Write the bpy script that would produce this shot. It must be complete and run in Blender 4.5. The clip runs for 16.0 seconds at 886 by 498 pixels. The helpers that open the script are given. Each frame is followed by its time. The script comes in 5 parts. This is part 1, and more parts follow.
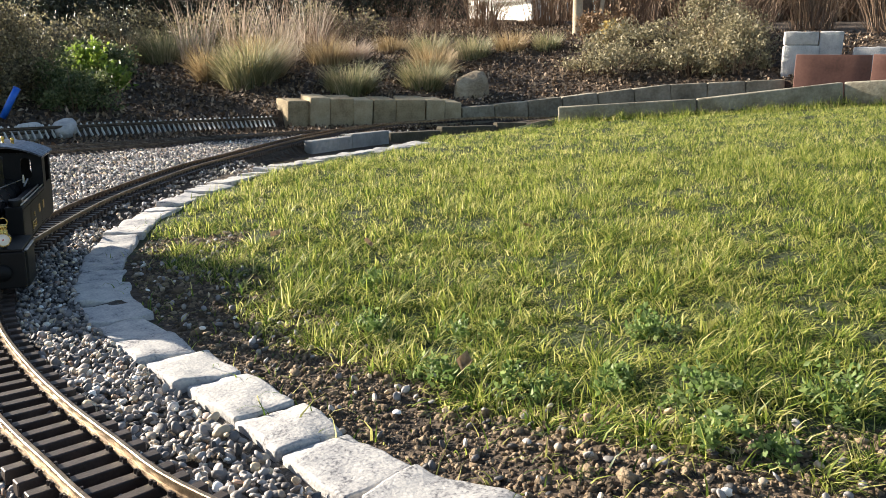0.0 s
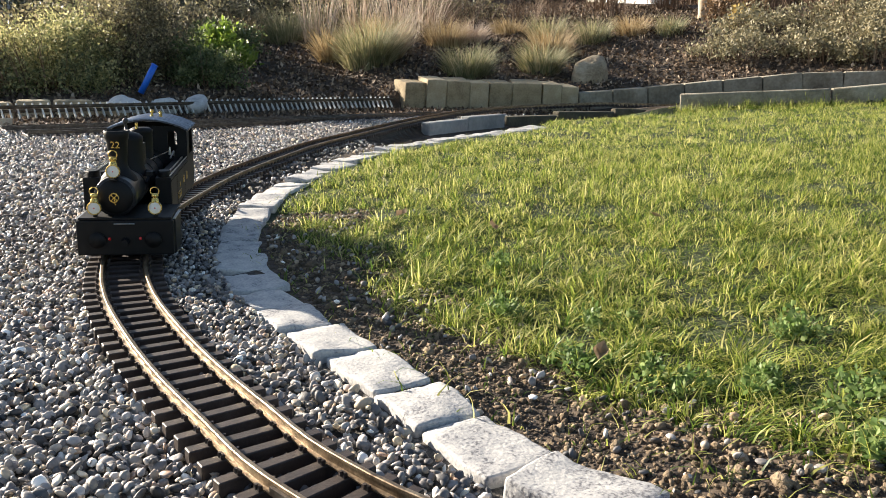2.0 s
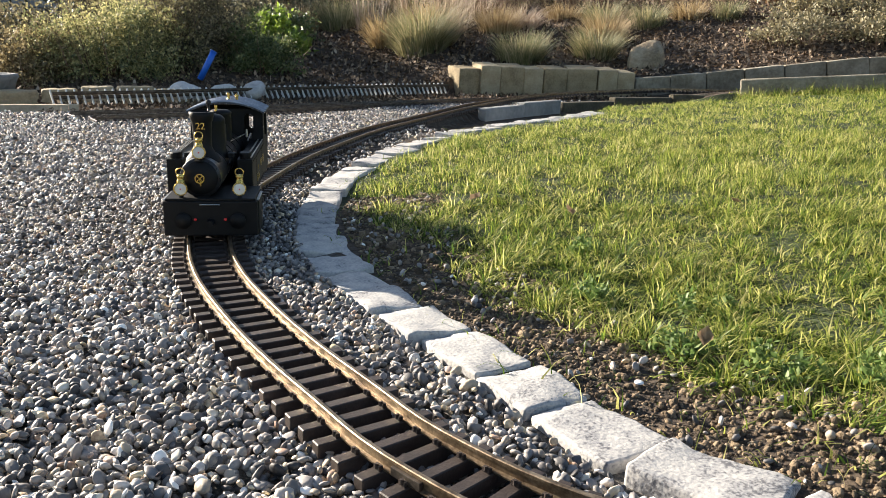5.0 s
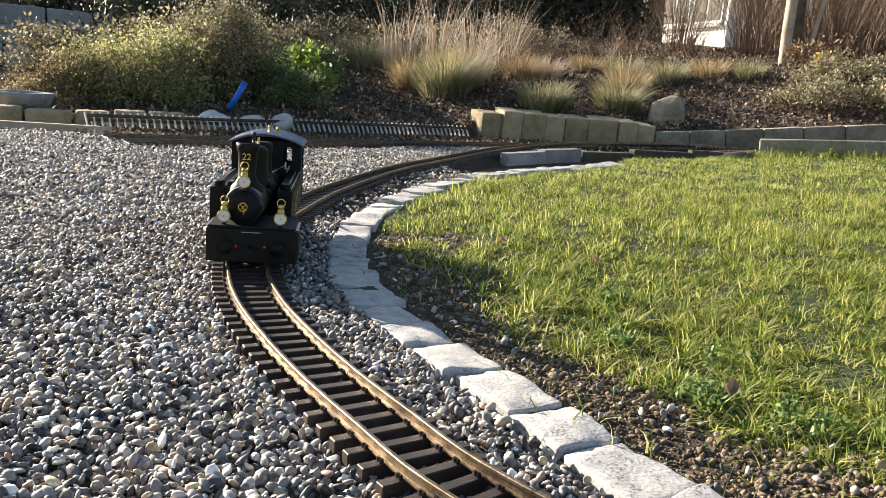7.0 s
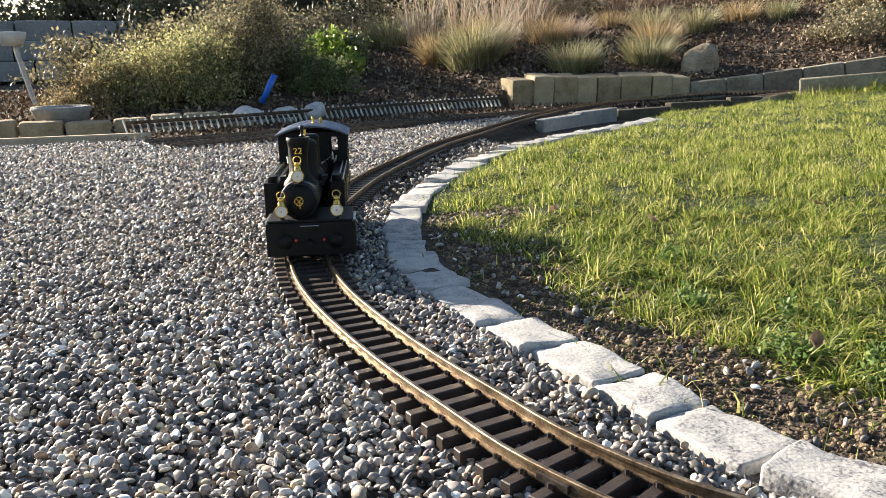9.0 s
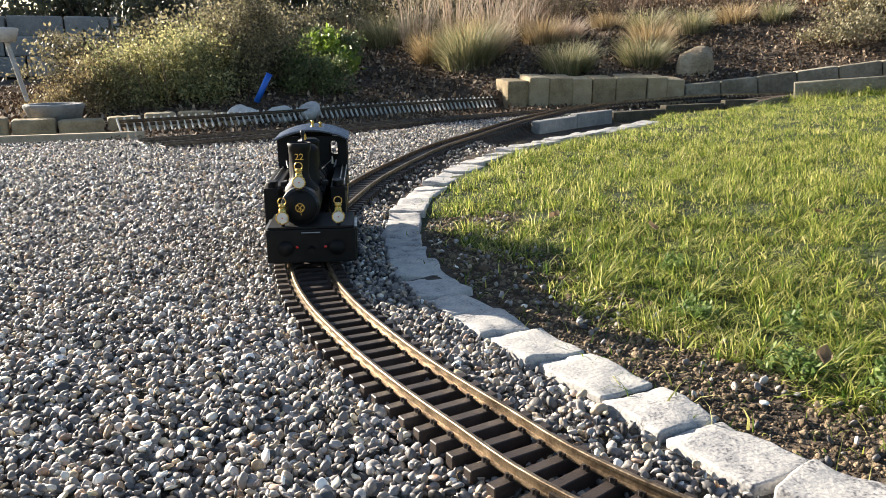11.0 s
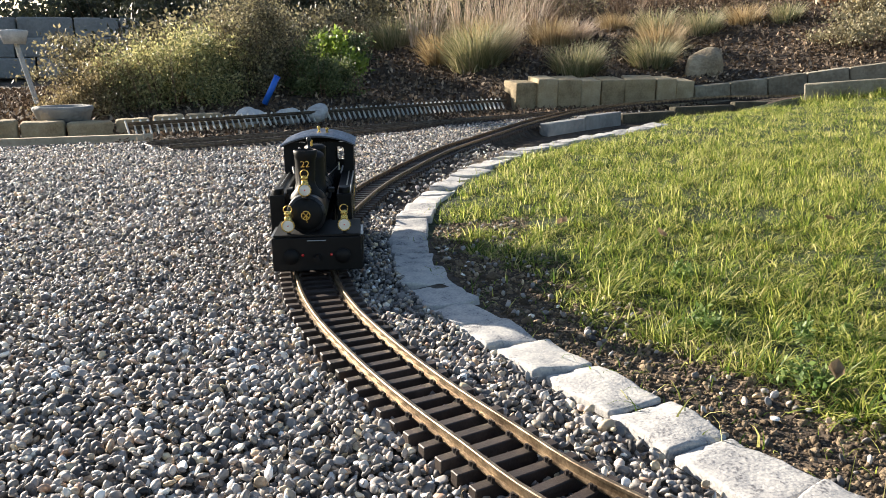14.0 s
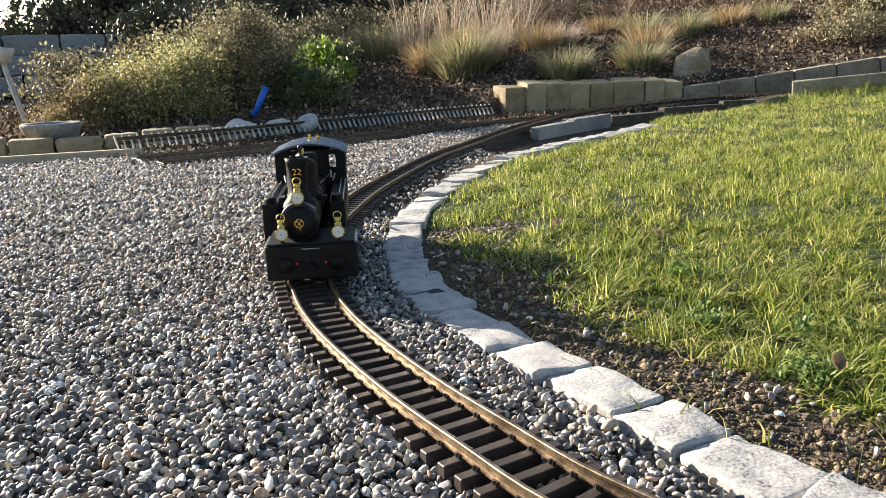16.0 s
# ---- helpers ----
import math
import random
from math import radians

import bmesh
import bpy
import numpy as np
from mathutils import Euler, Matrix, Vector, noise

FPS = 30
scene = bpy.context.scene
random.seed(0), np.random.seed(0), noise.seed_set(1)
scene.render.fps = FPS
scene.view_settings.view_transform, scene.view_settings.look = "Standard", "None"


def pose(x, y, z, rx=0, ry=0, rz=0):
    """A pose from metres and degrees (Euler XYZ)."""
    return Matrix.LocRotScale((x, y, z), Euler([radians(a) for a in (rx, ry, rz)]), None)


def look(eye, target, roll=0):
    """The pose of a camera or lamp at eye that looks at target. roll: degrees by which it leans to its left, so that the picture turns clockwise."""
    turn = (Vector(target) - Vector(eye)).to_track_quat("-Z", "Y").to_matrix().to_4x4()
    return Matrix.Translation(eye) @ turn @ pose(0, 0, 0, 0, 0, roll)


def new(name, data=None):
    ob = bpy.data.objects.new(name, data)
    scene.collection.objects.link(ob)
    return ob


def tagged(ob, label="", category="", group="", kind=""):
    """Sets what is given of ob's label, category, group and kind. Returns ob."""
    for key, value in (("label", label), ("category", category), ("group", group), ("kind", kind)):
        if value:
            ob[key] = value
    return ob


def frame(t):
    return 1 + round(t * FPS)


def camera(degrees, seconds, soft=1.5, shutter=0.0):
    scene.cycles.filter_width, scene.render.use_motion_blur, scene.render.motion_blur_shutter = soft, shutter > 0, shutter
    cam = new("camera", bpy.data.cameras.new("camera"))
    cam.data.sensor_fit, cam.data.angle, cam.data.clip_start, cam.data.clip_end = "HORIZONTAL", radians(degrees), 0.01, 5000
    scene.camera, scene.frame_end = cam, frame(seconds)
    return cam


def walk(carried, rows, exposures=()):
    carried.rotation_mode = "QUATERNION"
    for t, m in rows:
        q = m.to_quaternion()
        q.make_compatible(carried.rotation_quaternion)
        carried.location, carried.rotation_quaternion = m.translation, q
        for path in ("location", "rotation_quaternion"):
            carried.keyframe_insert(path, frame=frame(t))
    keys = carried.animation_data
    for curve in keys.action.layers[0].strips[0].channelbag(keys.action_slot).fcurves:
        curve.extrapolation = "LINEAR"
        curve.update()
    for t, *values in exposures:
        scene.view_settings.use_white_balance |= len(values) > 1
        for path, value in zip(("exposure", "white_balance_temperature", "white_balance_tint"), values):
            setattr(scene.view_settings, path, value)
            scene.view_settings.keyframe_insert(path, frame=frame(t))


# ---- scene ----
cam = camera(58.4, 16.0, soft=0.8)
METRES, EYE, TILT, LEAN, TURN = 0.33, 0.30, -8.0, 0.0, 0.0
PATH = [
    (0, (-0.27, 0.212, 0.259), (0.942, 1.745, -0.169), 1.0),
    (0.5, (-0.279, 0.216, 0.259), (0.866, 1.796, -0.18), 1.3),
    (1, (-0.283, 0.223, 0.259), (0.8, 1.847, -0.173), 1.0),
    (1.5, (-0.29, 0.23, 0.257), (0.73, 1.894, -0.179), 0.9),
    (2, (-0.293, 0.233, 0.256), (0.7, 1.904, -0.217), 1.9),
    (2.5, (-0.299, 0.24, 0.252), (0.646, 1.935, -0.229), 1.6),
    (3, (-0.307, 0.246, 0.246), (0.591, 1.963, -0.252), 1.7),
    (3.5, (-0.32, 0.247, 0.246), (0.583, 1.958, -0.264), 2.1),
    (3.7, (-0.316, 0.249, 0.246), (0.573, 1.966, -0.268), 1.7),
    (5.8, (-0.341, 0.267, 0.246), (0.574, 1.98, -0.235), 1.4),
    (6, (-0.344, 0.267, 0.245), (0.642, 1.954, -0.181), 1.6),
    (6.5, (-0.353, 0.254, 0.242), (0.625, 1.938, -0.213), 4.5),
    (7, (-0.364, 0.252, 0.25), (0.516, 2.001, -0.158), 4.8),
    (7.5, (-0.369, 0.245, 0.252), (0.463, 2.01, -0.187), 3.7),
    (8, (-0.376, 0.248, 0.255), (0.437, 2.014, -0.215), 2.1),
    (8.5, (-0.381, 0.254, 0.255), (0.469, 2.004, -0.207), 0.7),
    (9, (-0.385, 0.265, 0.254), (0.403, 2.041, -0.222), -1.1),
    (9.5, (-0.384, 0.271, 0.259), (0.456, 2.011, -0.256), -0.0),
    (10, (-0.39, 0.274, 0.263), (0.451, 2.023, -0.218), -0.3),
    (10.2, (-0.393, 0.279, 0.263), (0.426, 2.039, -0.219), -0.1),
    (12.5, (-0.391, 0.277, 0.268), (0.411, 2.048, -0.203), -0.9),
    (13, (-0.389, 0.284, 0.27), (0.407, 2.057, -0.204), -1.0),
    (13.5, (-0.384, 0.295, 0.265), (0.404, 2.069, -0.216), -0.8),
    (14, (-0.387, 0.286, 0.271), (0.401, 2.06, -0.209), -0.6),
    (14.5, (-0.384, 0.286, 0.271), (0.42, 2.056, -0.2), -0.4),
    (15, (-0.384, 0.293, 0.265), (0.425, 2.063, -0.195), -1.4),
    (15.5, (-0.385, 0.293, 0.265), (0.413, 2.066, -0.203), -1.9),
    (16, (-0.387, 0.292, 0.266), (0.419, 2.063, -0.196), -2.1),
]
walk(cam, [(t, look(eye, target, roll)) for t, eye, target, roll in PATH])

# ---- world, sun ----
SUN_AZ = math.atan2(0.877, -0.48)      # direction to the sun in plan, from x
SUN_EL = radians(19.5)
to_sun = Vector((math.cos(SUN_AZ) * math.cos(SUN_EL), math.sin(SUN_AZ) * math.cos(SUN_EL), math.sin(SUN_EL)))
world = bpy.data.worlds.new("world")
scene.world = world
world.use_nodes = True
wt = world.node_tree
sky = wt.nodes.new("ShaderNodeTexSky")
sky.sky_type = 'NISHITA'
sky.sun_disc = False
sky.sun_elevation = SUN_EL
sky.sun_rotation = math.pi / 2 - SUN_AZ
wt.links.new(sky.outputs[0], wt.nodes["Background"].inputs[0])
wt.nodes["Background"].inputs[1].default_value = 0.063
sun = new("sun", bpy.data.lights.new("sun", 'SUN'))
sun.data.energy = 5.0
sun.data.angle = radians(0.55)
sun.data.color = (1.0, 0.89, 0.74)
sun.matrix_world = look(to_sun * 30, (0, 0, 0))
scene.view_settings.exposure = 1.55

# ---- materials ----
def ramp_node(nt, stops):
    r = nt.nodes.new("ShaderNodeValToRGB")
    el = r.color_ramp.elements
    while len(el) < len(stops):
        el.new(0.5)
    for e, (p, c) in zip(el, stops):
        e.position = p
        e.color = (*c, 1)
    return r


def material(name, stops, scale=20.0, rough=0.8, metal=0.0, bump=0.3, bump_scale=None, island=0.0, single=0.0,
             leaf=0.0, dist=0.002, spec=0.5, rough_var=0.1, fine=1.0, coat=0.0):
    """Colour ramp over two scales of noise; island / single mix in a random value per piece."""
    m = bpy.data.materials.new(name)
    m.use_nodes = True
    nt = m.node_tree
    N, L = nt.nodes, nt.links
    b = N["Principled BSDF"]
    tc = N.new("ShaderNodeTexCoord")
    n1 = N.new("ShaderNodeTexNoise")
    n1.inputs["Scale"].default_value = scale
    n1.inputs["Detail"].default_value = 4
    n2 = N.new("ShaderNodeTexNoise")
    n2.inputs["Scale"].default_value = scale * 7.3
    n2.inputs["Detail"].default_value = 3
    geo = N.new("ShaderNodeNewGeometry")
    L.new(geo.outputs["Position"], n1.inputs["Vector"])
    L.new(geo.outputs["Position"], n2.inputs["Vector"])
    mix = N.new("ShaderNodeMath")
    mix.operation = 'MULTIPLY_ADD'
    L.new(n2.outputs[0], mix.inputs[0])
    mix.inputs[1].default_value = 0.6 * fine
    add = N.new("ShaderNodeMath")
    add.operation = 'ADD'
    add.inputs[1].default_value = -0.3 * fine
    L.new(n1.outputs[0], add.inputs[0])
    L.new(add.outputs[0], mix.inputs[2])
    fac = mix.outputs[0]
    w = island or single
    if w:
        if island:
            rnd = geo.outputs["Random Per Island"]
        else:
            oi = N.new("ShaderNodeObjectInfo")
            rnd = oi.outputs["Random"]
        mm = N.new("ShaderNodeMix")
        mm.inputs[0].default_value = w
        L.new(fac, mm.inputs[2])
        L.new(rnd, mm.inputs[3])
        fac = mm.outputs[0]
    r = ramp_node(nt, stops)
    L.new(fac, r.inputs[0])
    L.new(r.outputs[0], b.inputs["Base Color"])
    b.inputs["Metallic"].default_value = metal
    b.inputs["Specular IOR Level"].default_value = spec
    b.inputs["Coat Weight"].default_value = coat
    rr = N.new("ShaderNodeMapRange")
    rr.inputs[3].default_value = max(0.02, rough - rough_var)
    rr.inputs[4].default_value = min(1, rough + rough_var)
    L.new(n2.outputs[0], rr.inputs[0])
    L.new(rr.outputs[0], b.inputs["Roughness"])
    if bump:
        bn = N.new("ShaderNodeBump")
        bn.inputs["Strength"].default_value = bump
        bn.inputs["Distance"].default_value = dist
        n3 = N.new("ShaderNodeTexNoise")
        n3.inputs["Scale"].default_value = bump_scale or scale * 6
        n3.inputs["Detail"].default_value = 5
        L.new(geo.outputs["Position"], n3.inputs["Vector"])
        L.new(n3.outputs[0], bn.inputs["Height"])
        L.new(bn.outputs[0], b.inputs["Normal"])
    if leaf:
        tr = N.new("ShaderNodeBsdfTranslucent")
        L.new(r.outputs[0], tr.inputs[0])
        ms = N.new("ShaderNodeMixShader")
        ms.inputs[0].default_value = leaf
        L.new(b.outputs[0], ms.inputs[1])
        L.new(tr.outputs[0], ms.inputs[2])
        L.new(ms.outputs[0], N["Material Output"].inputs[0])
    return m


PEB = [(0.06, (0.028, 0.027, 0.029)), (0.17, (0.10, 0.096, 0.096)), (0.29, (0.32, 0.29, 0.265)), (0.37, (0.12, 0.113, 0.112)), (0.45, (0.26, 0.245, 0.235)),
       (0.51, (0.52, 0.42, 0.30)), (0.56, (0.17, 0.158, 0.155)), (0.65, (0.46, 0.425, 0.395)), (0.73, (0.24, 0.225, 0.22)), (0.79, (0.70, 0.65, 0.60)), (0.835, (0.38, 0.235, 0.16)), (0.87, (0.76, 0.62, 0.40)), (0.93, (0.97, 0.95, 0.91))]
M_PEB = material("pebble", PEB, 60, 0.60, bump=0.4, spec=0.5, island=0.90, dist=0.001)
M_PEB1 = material("pebble_single", PEB, 60, 0.60, bump=0.4, spec=0.5, single=0.90, dist=0.001)
M_GRAVEL = material("gravel_base", [(0.25, (0.03, 0.026, 0.022)), (0.6, (0.10, 0.09, 0.078)), (0.8, (0.22, 0.20, 0.175))], 90, 0.9, bump=1.0, bump_scale=160, dist=0.006)
M_SOIL = material("soil", [(0.25, (0.022, 0.015, 0.010)), (0.5, (0.055, 0.038, 0.025)), (0.75, (0.12, 0.085, 0.055))], 25, 0.95, bump=1.0, bump_scale=90, dist=0.012)
# lawn soil, its colour darkened to carry the shade in gaps between blades
M_LAWN = material("lawn_soil_shade", [(0.25, (0.014, 0.020, 0.006)), (0.55, (0.030, 0.045, 0.012)), (0.8, (0.065, 0.085, 0.025))], 14, 0.95, bump=1.0, bump_scale=120, dist=0.012)
M_MULCH = material("mulch", [(0.25, (0.020, 0.014, 0.009)), (0.5, (0.06, 0.04, 0.026)), (0.8, (0.15, 0.11, 0.075))], 22, 0.95, bump=1.0, bump_scale=60, dist=0.02)
M_FAR = material("far_ground", [(0.3, (0.06, 0.06, 0.025)), (0.7, (0.12, 0.10, 0.055))], 1.2, 0.95, bump=0.5, bump_scale=9, dist=0.05)
M_PAVE = material("paving", [(0.3, (0.28, 0.27, 0.25)), (0.7, (0.42, 0.40, 0.36))], 6, 0.9, bump=0.5, bump_scale=80, dist=0.004)
GRASS = [(0.0, (0.018, 0.038, 0.010)), (0.26, (0.082, 0.148, 0.024)), (0.45, (0.28, 0.35, 0.058)), (0.65, (0.57, 0.56, 0.160)), (0.84, (0.79, 0.71, 0.34)), (1.0, (0.89, 0.81, 0.56))]
M_GRASS = material("grass_blade", GRASS, 7.0, 0.45, bump=0, island=0.58, leaf=0.54, spec=0.30)
# dark green for low blades: shade deep in the turf, put into the colour
M_GRASS_SHADE = material("grass_gap_shade", [(0.0, (0.010, 0.022, 0.005)), (0.5, (0.050, 0.092, 0.015)), (0.85, (0.15, 0.19, 0.04)), (1.0, (0.40, 0.34, 0.15))], 9.0, 0.7, bump=0, island=0.6, leaf=0.35, spec=0.12)
M_CLOD = material("soil_clod", [(0.15, (0.040, 0.028, 0.017)), (0.45, (0.13, 0.092, 0.056)), (0.72, (0.30, 0.225, 0.145)), (0.92, (0.52, 0.43, 0.31))], 60, 0.95, bump=1.0, bump_scale=300, island=0.5, dist=0.004)
M_CHIP = material("bark_chip", [(0.0, (0.026, 0.017, 0.011)), (0.45, (0.09, 0.058, 0.036)), (0.75, (0.24, 0.165, 0.105)), (1.0, (0.55, 0.45, 0.34))], 30, 0.8, bump=0, island=0.85, leaf=0.12)
M_GRANITE = material("granite", [(0.25, (0.13, 0.13, 0.14)), (0.40, (0.36, 0.355, 0.355)), (0.58, (0.48, 0.465, 0.445)), (0.8, (0.60, 0.575, 0.53))], 55, 0.85, bump=0.45, bump_scale=300, dist=0.0016, single=0.14, fine=1.5)
M_BLOCK = material("concrete_block", [(0.25, (0.22, 0.17, 0.10)), (0.5, (0.36, 0.285, 0.175)), (0.8, (0.48, 0.40, 0.27))], 18, 0.92, bump=0.8, bump_scale=160, dist=0.004, single=0.25)
M_CONC = material("weathered_concrete", [(0.2, (0.12, 0.10, 0.07)), (0.5, (0.25, 0.22, 0.165)), (0.85, (0.42, 0.39, 0.32))], 9, 0.92, bump=0.7, bump_scale=120, dist=0.004, single=0.15)
M_DARKSLAB = material("mossy_slab", [(0.2, (0.035, 0.030, 0.020)), (0.5, (0.075, 0.065, 0.042)), (0.85, (0.15, 0.13, 0.09))], 14, 0.95, bump=0.8, bump_scale=120, dist=0.004, single=0.15)
M_PALE = material("pale_stone", [(0.2, (0.30, 0.30, 0.31)), (0.5, (0.50, 0.50, 0.50)), (0.85, (0.70, 0.69, 0.67))], 22, 0.88, bump=0.8, bump_scale=140, dist=0.004, single=0.2)
M_ROCK = material("sandstone_rock", [(0.2, (0.15, 0.11, 0.07)), (0.5, (0.30, 0.235, 0.155)), (0.85, (0.47, 0.39, 0.28))], 12, 0.9, bump=1.0, bump_scale=70, dist=0.008)
M_BROWN = material("red_brown_board", [(0.2, (0.10, 0.045, 0.035)), (0.5, (0.18, 0.085, 0.065)), (0.85, (0.26, 0.14, 0.11))], 12, 0.8, bump=0.25, bump_scale=260, dist=0.0012, single=0.3)
M_SLEEP = material("sleeper_plastic", [(0.2, (0.020, 0.014, 0.012)), (0.5, (0.040, 0.028, 0.023)), (0.85, (0.085, 0.065, 0.055))], 70, 0.55, bump=0.5, bump_scale=500, dist=0.0006, single=0.3)
# pale colour in place of the sun's glint on glossy dark sleepers
M_SLEEP_GLINT = material("glint_sleeper", [(0.2, (0.40, 0.40, 0.39)), (0.5, (0.62, 0.62, 0.60)), (0.85, (0.78, 0.78, 0.75))], 60, 0.30, bump=0.3, bump_scale=400, dist=0.0006, single=0.4)
M_RAIL = material("brass_rail", [(0.25, (0.12, 0.085, 0.055)), (0.5, (0.25, 0.185, 0.12)), (0.8, (0.45, 0.36, 0.25))], 60, 0.42, metal=0.8, bump=0.15, bump_scale=400, dist=0.0004)
M_RAILD = material("dark_rail", [(0.25, (0.05, 0.04, 0.035)), (0.5, (0.10, 0.085, 0.07)), (0.8, (0.20, 0.17, 0.14))], 60, 0.42, metal=0.7, bump=0.15, bump_scale=400, dist=0.0004)
M_STEEL = material("bright_steel", [(0.3, (0.30, 0.29, 0.28)), (0.7, (0.55, 0.54, 0.52))], 80, 0.35, metal=0.9, bump=0.1, dist=0.0004)
M_BLACK = material("black_paint", [(0.3, (0.0050, 0.0050, 0.0055)), (0.7, (0.0095, 0.0095, 0.010))], 60, 0.55, spec=0.22, bump=0.08, bump_scale=900, dist=0.0004)
M_BOILER = material("satin_boiler", [(0.3, (0.022, 0.022, 0.024)), (0.7, (0.042, 0.042, 0.045))], 60, 0.34, metal=0.35, bump=0.08, bump_scale=900, dist=0.0004)
M_ROOF = material("roof_paint", [(0.3, (0.05, 0.055, 0.068)), (0.7, (0.10, 0.11, 0.13))], 40, 0.26, bump=0.08, bump_scale=600, dist=0.0004)
# roof paint lightened to blue-grey on the ribs: sky reflection as base colour
M_RIB_SKY = material("rib_sky_sheen", [(0.3, (0.20, 0.22, 0.27)), (0.7, (0.34, 0.37, 0.43))], 40, 0.24, bump=0.05, bump_scale=600, dist=0.0004)
M_GOLD = material("polished_brass", [(0.3, (0.62, 0.42, 0.10)), (0.7, (0.85, 0.62, 0.20))], 90, 0.28, metal=0.85, bump=0.05, dist=0.0003)
M_LENS = material("white_lens", [(0.3, (0.78, 0.76, 0.72)), (0.7, (0.86, 0.84, 0.80))], 90, 0.25, bump=0)
M_RED = material("red_jewel", [(0.3, (0.5, 0.02, 0.02)), (0.7, (0.7, 0.04, 0.03))], 90, 0.2, bump=0)
M_BLUE = material("blue_plastic", [(0.3, (0.01, 0.10, 0.55)), (0.7, (0.02, 0.17, 0.72))], 40, 0.35, bump=0)
M_BARK = material("bark", [(0.2, (0.05, 0.035, 0.025)), (0.5, (0.11, 0.08, 0.058)), (0.85, (0.20, 0.155, 0.115))], 14, 0.95, bump=1.0, bump_scale=60, dist=0.01)
M_STAKE = material("pale_wood", [(0.2, (0.32, 0.25, 0.17)), (0.5, (0.48, 0.39, 0.28)), (0.85, (0.60, 0.51, 0.38))], 12, 0.85, bump=0.6, bump_scale=70, dist=0.004)
M_TWIG = material("bare_twig", [(0.0, (0.09, 0.055, 0.035)), (0.5, (0.20, 0.13, 0.085)), (1.0, (0.42, 0.31, 0.22))], 8, 0.85, bump=0, island=0.8)
M_STRAW = material("straw_grass", [(0.0, (0.14, 0.10, 0.05)), (0.3, (0.36, 0.26, 0.13)), (0.7, (0.52, 0.40, 0.23)), (1.0, (0.68, 0.57, 0.40))], 8, 0.6, bump=0, island=0.8, leaf=0.35)
M_STRAWG = material("green_tussock", [(0.0, (0.09, 0.11, 0.05)), (0.4, (0.28, 0.28, 0.14)), (0.75, (0.50, 0.43, 0.26)), (1.0, (0.70, 0.60, 0.42))], 8, 0.6, bump=0, island=0.8, leaf=0.35)
M_PINK = material("pink_dry_grass", [(0.0, (0.28, 0.20, 0.14)), (0.5, (0.54, 0.42, 0.32)), (1.0, (0.76, 0.64, 0.52))], 8, 0.6, bump=0, island=0.8, leaf=0.3)
M_LEAFA = material("olive_leaf", [(0.0, (0.045, 0.055, 0.030)), (0.28, (0.14, 0.16, 0.075)), (0.55, (0.36, 0.35, 0.15)), (0.80, (0.60, 0.54, 0.26)), (1.0, (0.76, 0.68, 0.46))], 5, 0.45, bump=0, island=0.6, leaf=0.45)
M_WEED = material("weed_leaf", [(0.0, (0.06, 0.11, 0.03)), (0.5, (0.17, 0.26, 0.075)), (1.0, (0.38, 0.45, 0.18))], 30, 0.5, bump=0, island=0.7, leaf=0.5)
M_LEAFT = material("tan_leaf", [(0.0, (0.06, 0.045, 0.028)), (0.35, (0.17, 0.135, 0.07)), (0.7, (0.36, 0.29, 0.15)), (1.0, (0.62, 0.52, 0.34))], 6, 0.6, bump=0, island=0.65, leaf=0.38)
M_LEAFP = material("purple_brown_leaf", [(0.0, (0.035, 0.030, 0.026)), (0.35, (0.12, 0.105, 0.070)), (0.68, (0.29, 0.26, 0.14)), (1.0, (0.62, 0.52, 0.34))], 6, 0.5, bump=0, island=0.65, leaf=0.42)
M_LEAFY = material("fresh_leaf", [(0.0, (0.06, 0.11, 0.02)), (0.5, (0.20, 0.29, 0.045)), (1.0, (0.40, 0.47, 0.10))], 4, 0.45, bump=0, island=0.7, leaf=0.5)
M_LEAFB = material("bright_leaf", [(0.0, (0.045, 0.065, 0.025)), (0.5, (0.13, 0.165, 0.065)), (1.0, (0.34, 0.36, 0.17))], 4, 0.45, bump=0, island=0.7, leaf=0.45)
M_LEAFD = material("dark_conifer", [(0.0, (0.012, 0.016, 0.011)), (0.5, (0.034, 0.042, 0.026)), (1.0, (0.085, 0.092, 0.055))], 3, 0.6, bump=0, island=0.7, leaf=0.15)
M_LEAFG = material("grey_leaf", [(0.0, (0.09, 0.08, 0.055)), (0.40, (0.22, 0.20, 0.12)), (0.75, (0.38, 0.33, 0.19)), (1.0, (0.52, 0.44, 0.30))], 3, 0.6, bump=0, island=0.7, leaf=0.3)
M_RUST = material("rust_leaf", [(0.0, (0.10, 0.06, 0.035)), (0.5, (0.20, 0.125, 0.07)), (1.0, (0.38, 0.26, 0.15))], 3, 0.7, bump=0, island=0.7, leaf=0.3)
M_YELLOW = material("yellow_leaf", [(0.0, (0.42, 0.30, 0.09)), (1.0, (0.68, 0.52, 0.20))], 20, 0.6, bump=0.2, island=0.6, leaf=0.4)
M_DRY = material("dry_leaf", [(0.2, (0.30, 0.20, 0.12)), (0.6, (0.48, 0.36, 0.24)), (1.0, (0.62, 0.50, 0.36))], 60, 0.7, bump=0.2, leaf=0.3)
M_WHITE = material("white_render", [(0.3, (0.72, 0.71, 0.68)), (0.7, (0.80, 0.79, 0.76))], 2, 0.9, bump=0.3, bump_scale=60, dist=0.01)
M_GLASS = material("window_pane", [(0.3, (0.02, 0.025, 0.03)), (0.7, (0.04, 0.045, 0.05))], 3, 0.08, bump=0)
